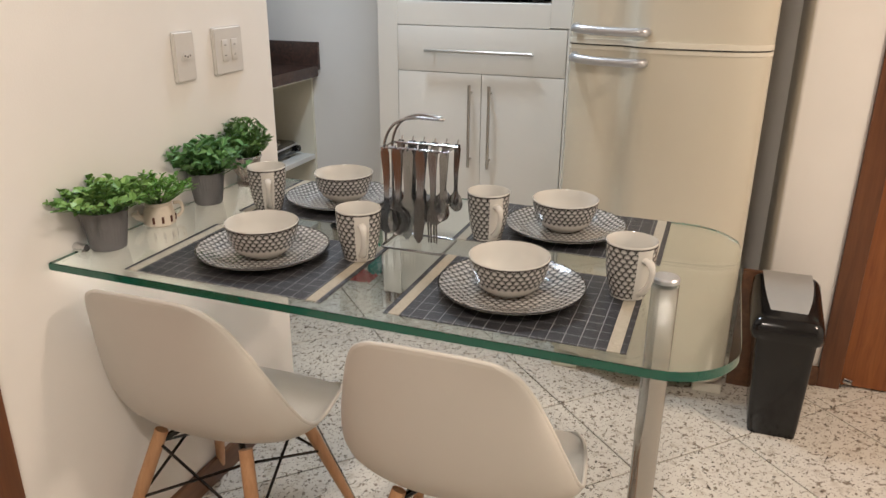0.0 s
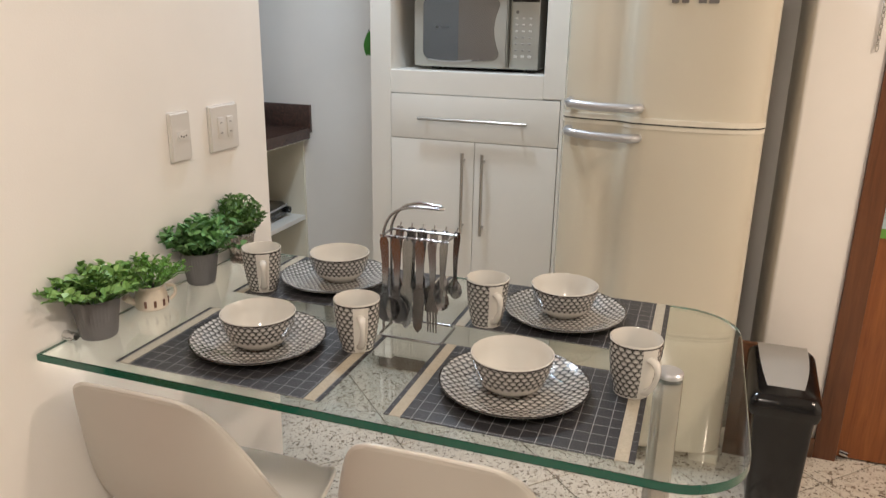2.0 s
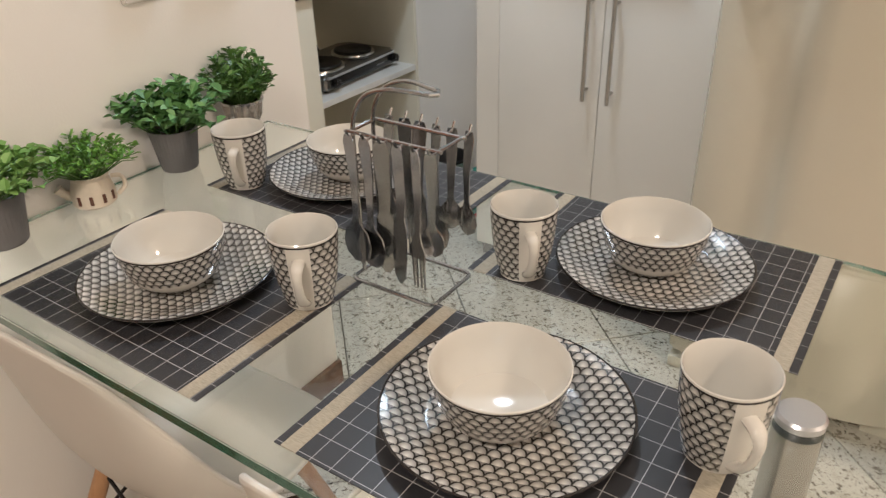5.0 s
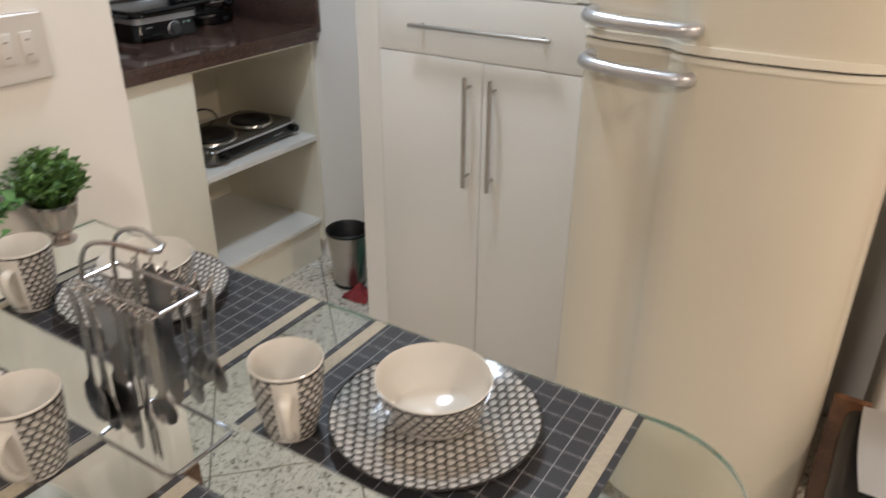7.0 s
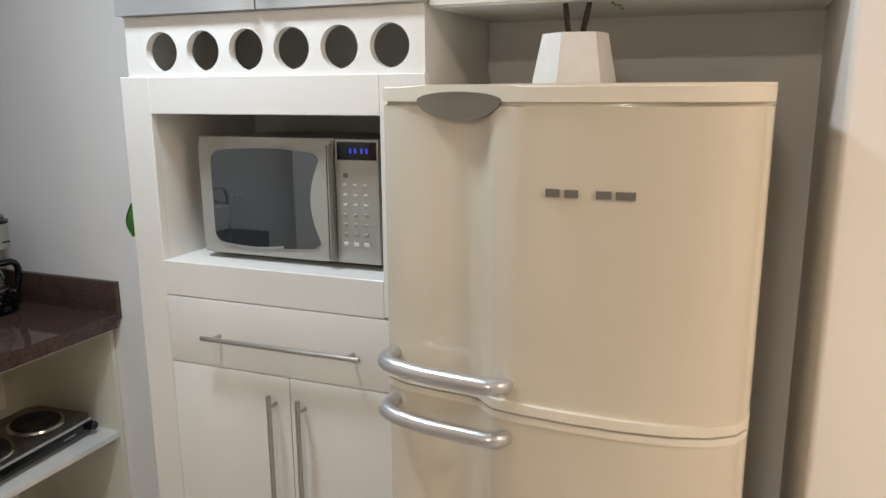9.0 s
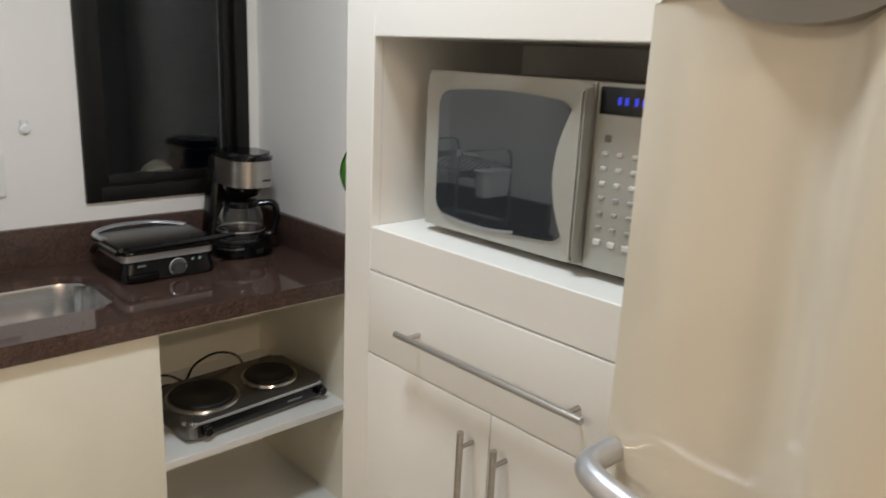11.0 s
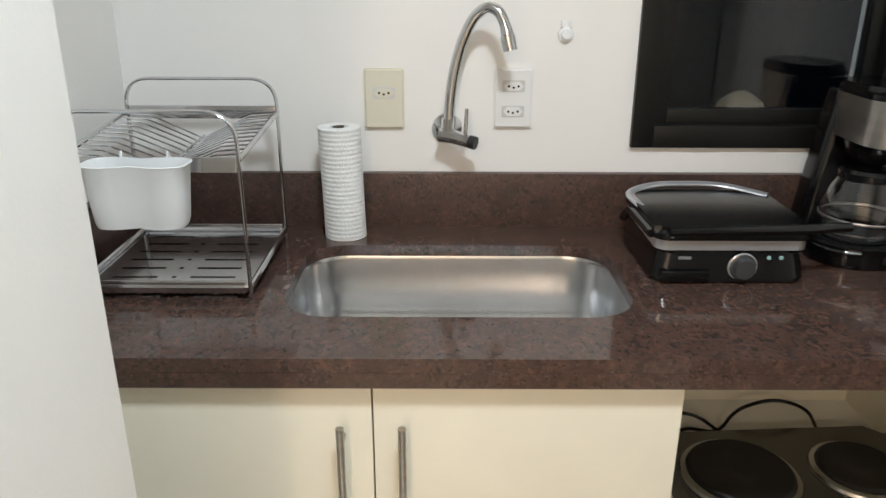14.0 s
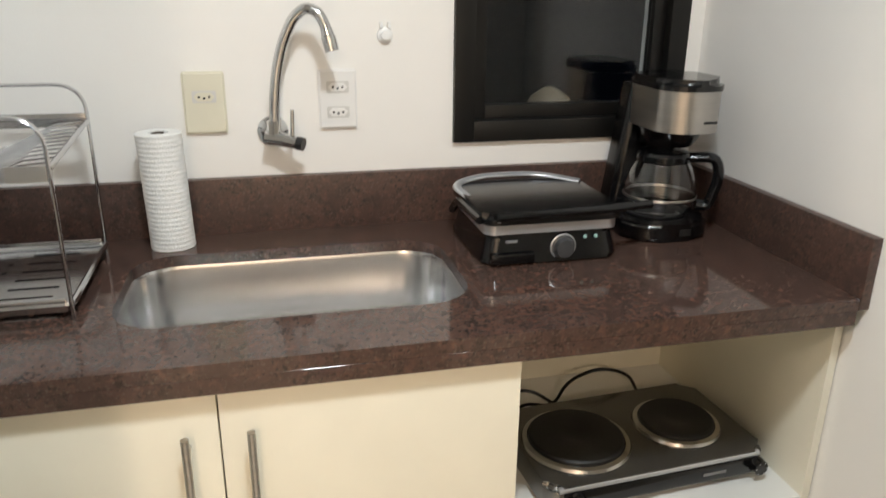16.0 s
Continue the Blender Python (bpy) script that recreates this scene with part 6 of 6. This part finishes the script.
gc = thing("kitchen_cloth", TX0, 3.678, 1.41, label="folded bright green kitchen cloth hung on the cabinet side", category="cloth")
part("fabric", bm, GREEN, gc)
part("hook", tube([(TX0 - 0.0005, 3.678, 1.422), (TX0 - 0.018, 3.678, 1.415), (TX0 - 0.020, 3.678, 1.424)], 0.003, 8), CHROME, gc)

# ---- black swing bin ----
sb = thing("swing_bin", 1.315, 3.31, 0, label="tall glossy black bin with a silver swing lid", category="bin")
bm = bmesh.new()
R = []
for z, x0, x1, y0, y1 in ((0.0, 1.250, 1.392, 3.200, 3.400), (0.03, 1.246, 1.394, 3.196, 3.405), (0.365, 1.226, 1.400, 3.172, 3.436)):
    R.append([bm.verts.new((x, y, z)) for x, y in rounded_rect(x0, y0, x1, y1, 0.018, 4)])
for A, B in zip(R, R[1:]):
    for k in range(len(A)):
        bm.faces.new((A[k], A[(k + 1) % len(A)], B[(k + 1) % len(A)], B[k]))
bm.faces.new(R[0][::-1])
bm.faces.new(R[-1])
part("body", bm, BLACK, sb)
bm = bmesh.new()
R = []
for z, x0, x1, y0, y1 in ((0.352, 1.214, 1.410, 3.158, 3.448), (0.372, 1.207, 1.414, 3.152, 3.454), (0.396, 1.210, 1.411, 3.156, 3.450), (0.412, 1.222, 1.400, 3.170, 3.438), (0.416, 1.232, 1.390, 3.182, 3.426)):
    R.append([bm.verts.new((x, y, z + (0.055 * (y - 3.15) / 0.3 if z > 0.39 else 0))) for x, y in rounded_rect(x0, y0, x1, y1, 0.025, 4)])
for A, B in zip(R, R[1:]):
    for k in range(len(A)):
        bm.faces.new((A[k], A[(k + 1) % len(A)], B[(k + 1) % len(A)], B[k]))
bm.faces.new(R[0][::-1])
bm.faces.new(R[-1])
part("hood", bm, BLACK, sb, "glossy black hood")
bm = bmesh.new()
g = []
for i in range(9):
    f = i / 8
    y = 3.182 + 0.262 * f
    z = 0.4235 + 0.048 * f + 0.012 * math.sin(math.pi * f) - 0.012 * (1 - f) ** 4
    w = 0.074 - 0.034 * (1 - f) ** 3
    g.append([bm.verts.new((1.311 + w * (j / 4 - 1), y, z)) for j in range(9)])
for i in range(8):
    for j in range(8):
        bm.faces.new((g[i][j], g[i + 1][j], g[i + 1][j + 1], g[i][j + 1]))
bmesh.ops.solidify(bm, geom=bm.faces[:], thickness=0.004)
part("flap", bm, GREY_FLAP, sb, "silver-grey swing flap")

bo = thing("wooden_board", 1.213, 3.50, 0, label="dark wooden board standing beside the fridge", category="board")
part("board", box(1.180, 3.490, 0.0, 1.256, 3.508, 0.445, 0.003), SKIRT_WOOD, bo)

# ---- plant on the fridge ----
fp = thing("potted_plant", 0.815, 3.715, 1.692, label="green feathery plant in a faceted white pot on the fridge", category="potted plant")
POT_FACET = surface("white_faceted_ceramic", (0.74, 0.71, 0.66), 0.45, var=0.05, scale=15)
bm = bmesh.new()
R = []
for z, r in ((0.0, 0.078), (0.006, 0.080), (0.094, 0.062), (0.094, 0.055), (0.08, 0.053)):
    R.append([bm.verts.new((r * math.cos(radians(60 * k + 18)), r * math.sin(radians(60 * k + 18)), z)) for k in range(6)])
for A, B in zip(R, R[1:]):
    for k in range(6):
        bm.faces.new((A[k], A[(k + 1) % 6], B[(k + 1) % 6], B[k]))
bm.faces.new(R[0][::-1])
bm.faces.new(R[-1])
part("pot", bm, POT_FACET, fp, "faceted white pot", local=True)
part("soil", lathe([(0.050, 0.082), (0.03, 0.086), (0.0, 0.088)], 18), SOIL, fp, local=True)
TWIG = surface("dark_twig", (0.05, 0.038, 0.03), 0.8, var=0.2, scale=40)
fol = bmesh.new()
rf = random.Random(5)
for tips in (((-0.012, 0.0), (-0.045, -0.005, 0.30)), ((0.012, 0.0), (0.060, 0.01, 0.33))):
    (bx, by), (tx, ty, tz) = tips
    pts = [(bx, by, 0.085), (bx + (tx - bx) * 0.35, by, 0.17), (tx * 0.8, ty, tz * 0.75), (tx, ty, tz)]
    part("twig", tube(round_path(pts, 0.03, 4), [0.0055] * 2 + [0.0042] * (len(round_path(pts, 0.03, 4)) - 2), 8), TWIG, fp, "dark twig", local=True)
    for k in range(11):
        f = 0.42 + 0.58 * k / 10
        o = Vector((bx + (tx - bx) * f, by + (ty - by) * f, 0.085 + (tz - 0.085) * f))
        a = rf.uniform(0, 2 * math.pi)
        d = Vector((math.cos(a), math.sin(a) * 0.8, rf.uniform(-0.35, 0.5)))
        reach = rf.uniform(0.06, 0.12)
        for q in range(16):
            p = o + d * reach * q / 16 + Vector((0, 0, -0.03 * (q / 16) ** 2))
            for s in (-1, 1):
                side = d.cross(Vector((0, 0, 1))).normalized() * s
                leaf(fol, p, side + d * 0.5 + Vector((0, 0, rf.uniform(-0.3, 0.3))), rf.uniform(0.014, 0.024), 0.0045, Vector((0, 0, 1)))
part("foliage", fol, LEAF_FERN, fp, "feathery green needle leaves", local=True)

# ---- door hanger and chain ----
dh = thing("door_hanger", 1.60, 3.61, 0.82, label="glossy printed door hanger in blue, white and green", category="door hanger")
CARD_BLUE = surface("pale_blue_card", (0.50, 0.66, 0.70), 0.3, var=0.08, scale=12)
CARD_GREEN = surface("green_card", (0.16, 0.38, 0.06), 0.3, var=0.1, scale=20)
part("card", box(1.556, 3.610, 0.852, 1.646, 3.612, 1.020, 0.001, 1), CARD_BLUE, dh)
part("green_strip", box(1.556, 3.6102, 0.820, 1.646, 3.6118, 0.851), CARD_GREEN, dh, "green lower strip")
part("loop", tube([(1.602 + 0.036 * math.cos(2 * math.pi * i / 24), 3.611, 1.060 + 0.040 * math.sin(2 * math.pi * i / 24)) for i in range(24)], 0.010, 8, closed=True), CARD_BLUE, dh)
part("green_tab", box(1.560, 3.6105, 1.0205, 1.640, 3.6118, 1.030), CARD_GREEN, dh)


def lettering(text, size, x, y, z, material, parent):
    cu_ = bpy.data.curves.new("text", "FONT")
    cu_.body, cu_.size, cu_.extrude = text, size, 0.0002
    tmp = bpy.data.objects.new("tmp", cu_)
    scene.collection.objects.link(tmp)
    dg = bpy.context.evaluated_depsgraph_get()
    me = bpy.data.meshes.new_from_object(tmp.evaluated_get(dg))
    bpy.data.objects.remove(tmp)
    bm_ = bmesh.new()
    bm_.from_mesh(me)
    bm_.transform(pose(x, y, z, 90, 0, 0))
    return part("lettering", bm_, material, parent)


for line, (text, x) in enumerate((("PEN", 1.580), ("SUAS T", 1.564), ("QUE", 1.580), ("NECES", 1.570), ("SER TRO", 1.562))):
    lettering(text, 0.0155, x, 3.6090, 1.000 - 0.0150 * line, GREY_TEXT, dh)
for i in range(5):
    part("text_line", box(1.566, 3.6090, 0.923 - i * 0.009, 1.630 - 0.008 * (i % 2), 3.6096, 0.925 - i * 0.009), GREY_TEXT, dh)

dc = thing("door_chain", 1.452, 3.597, 1.42, label="small steel door chain hanging beside the door", category="chain")
part("mount", box(1.442, 3.590, 1.60, 1.464, 3.5995, 1.645, 0.002), STEEL, dc)
for i in range(13):
    z = 1.597 - i * 0.0155
    pts = [(0.005 * math.cos(2 * math.pi * k / 12), 0, 0.0105 * math.sin(2 * math.pi * k / 12)) for k in range(12)]
    bm = tube(pts, 0.0016, 6, closed=True)
    bm.transform(pose(1.452, 3.593, z, 0, 0, 90 * (i % 2) + 20))
    part("link", bm, STEEL, dc)


# ---- floor tiles ----
TILE = 0.40
half = TILE / 2 - 0.0022
bm = box(-half, -half, -0.012, half, half, 0.0, 0.0012, 1)
tile_mesh = mesh_of("floor_tile", bm)
tile_mesh.materials.append(FLOOR_STONE)
U0, V0 = 2.685 + TILE / 2, -1.764 + TILE / 2
for iu in range(-16, 12):
    for iv in range(-12, 20):
        u, v = U0 + iu * TILE, V0 + iv * TILE
        x, y = (u + v) / math.sqrt(2), (u - v) / math.sqrt(2)
        if -1.75 < x < 3.45 and -2.5 < y < 4.3:
            t = new("tile", tile_mesh)
            t.parent = floor
            t.matrix_basis = pose(x, y, random.uniform(-0.0003, 0.0003), 0, 0, 45 + 90 * random.randrange(4))
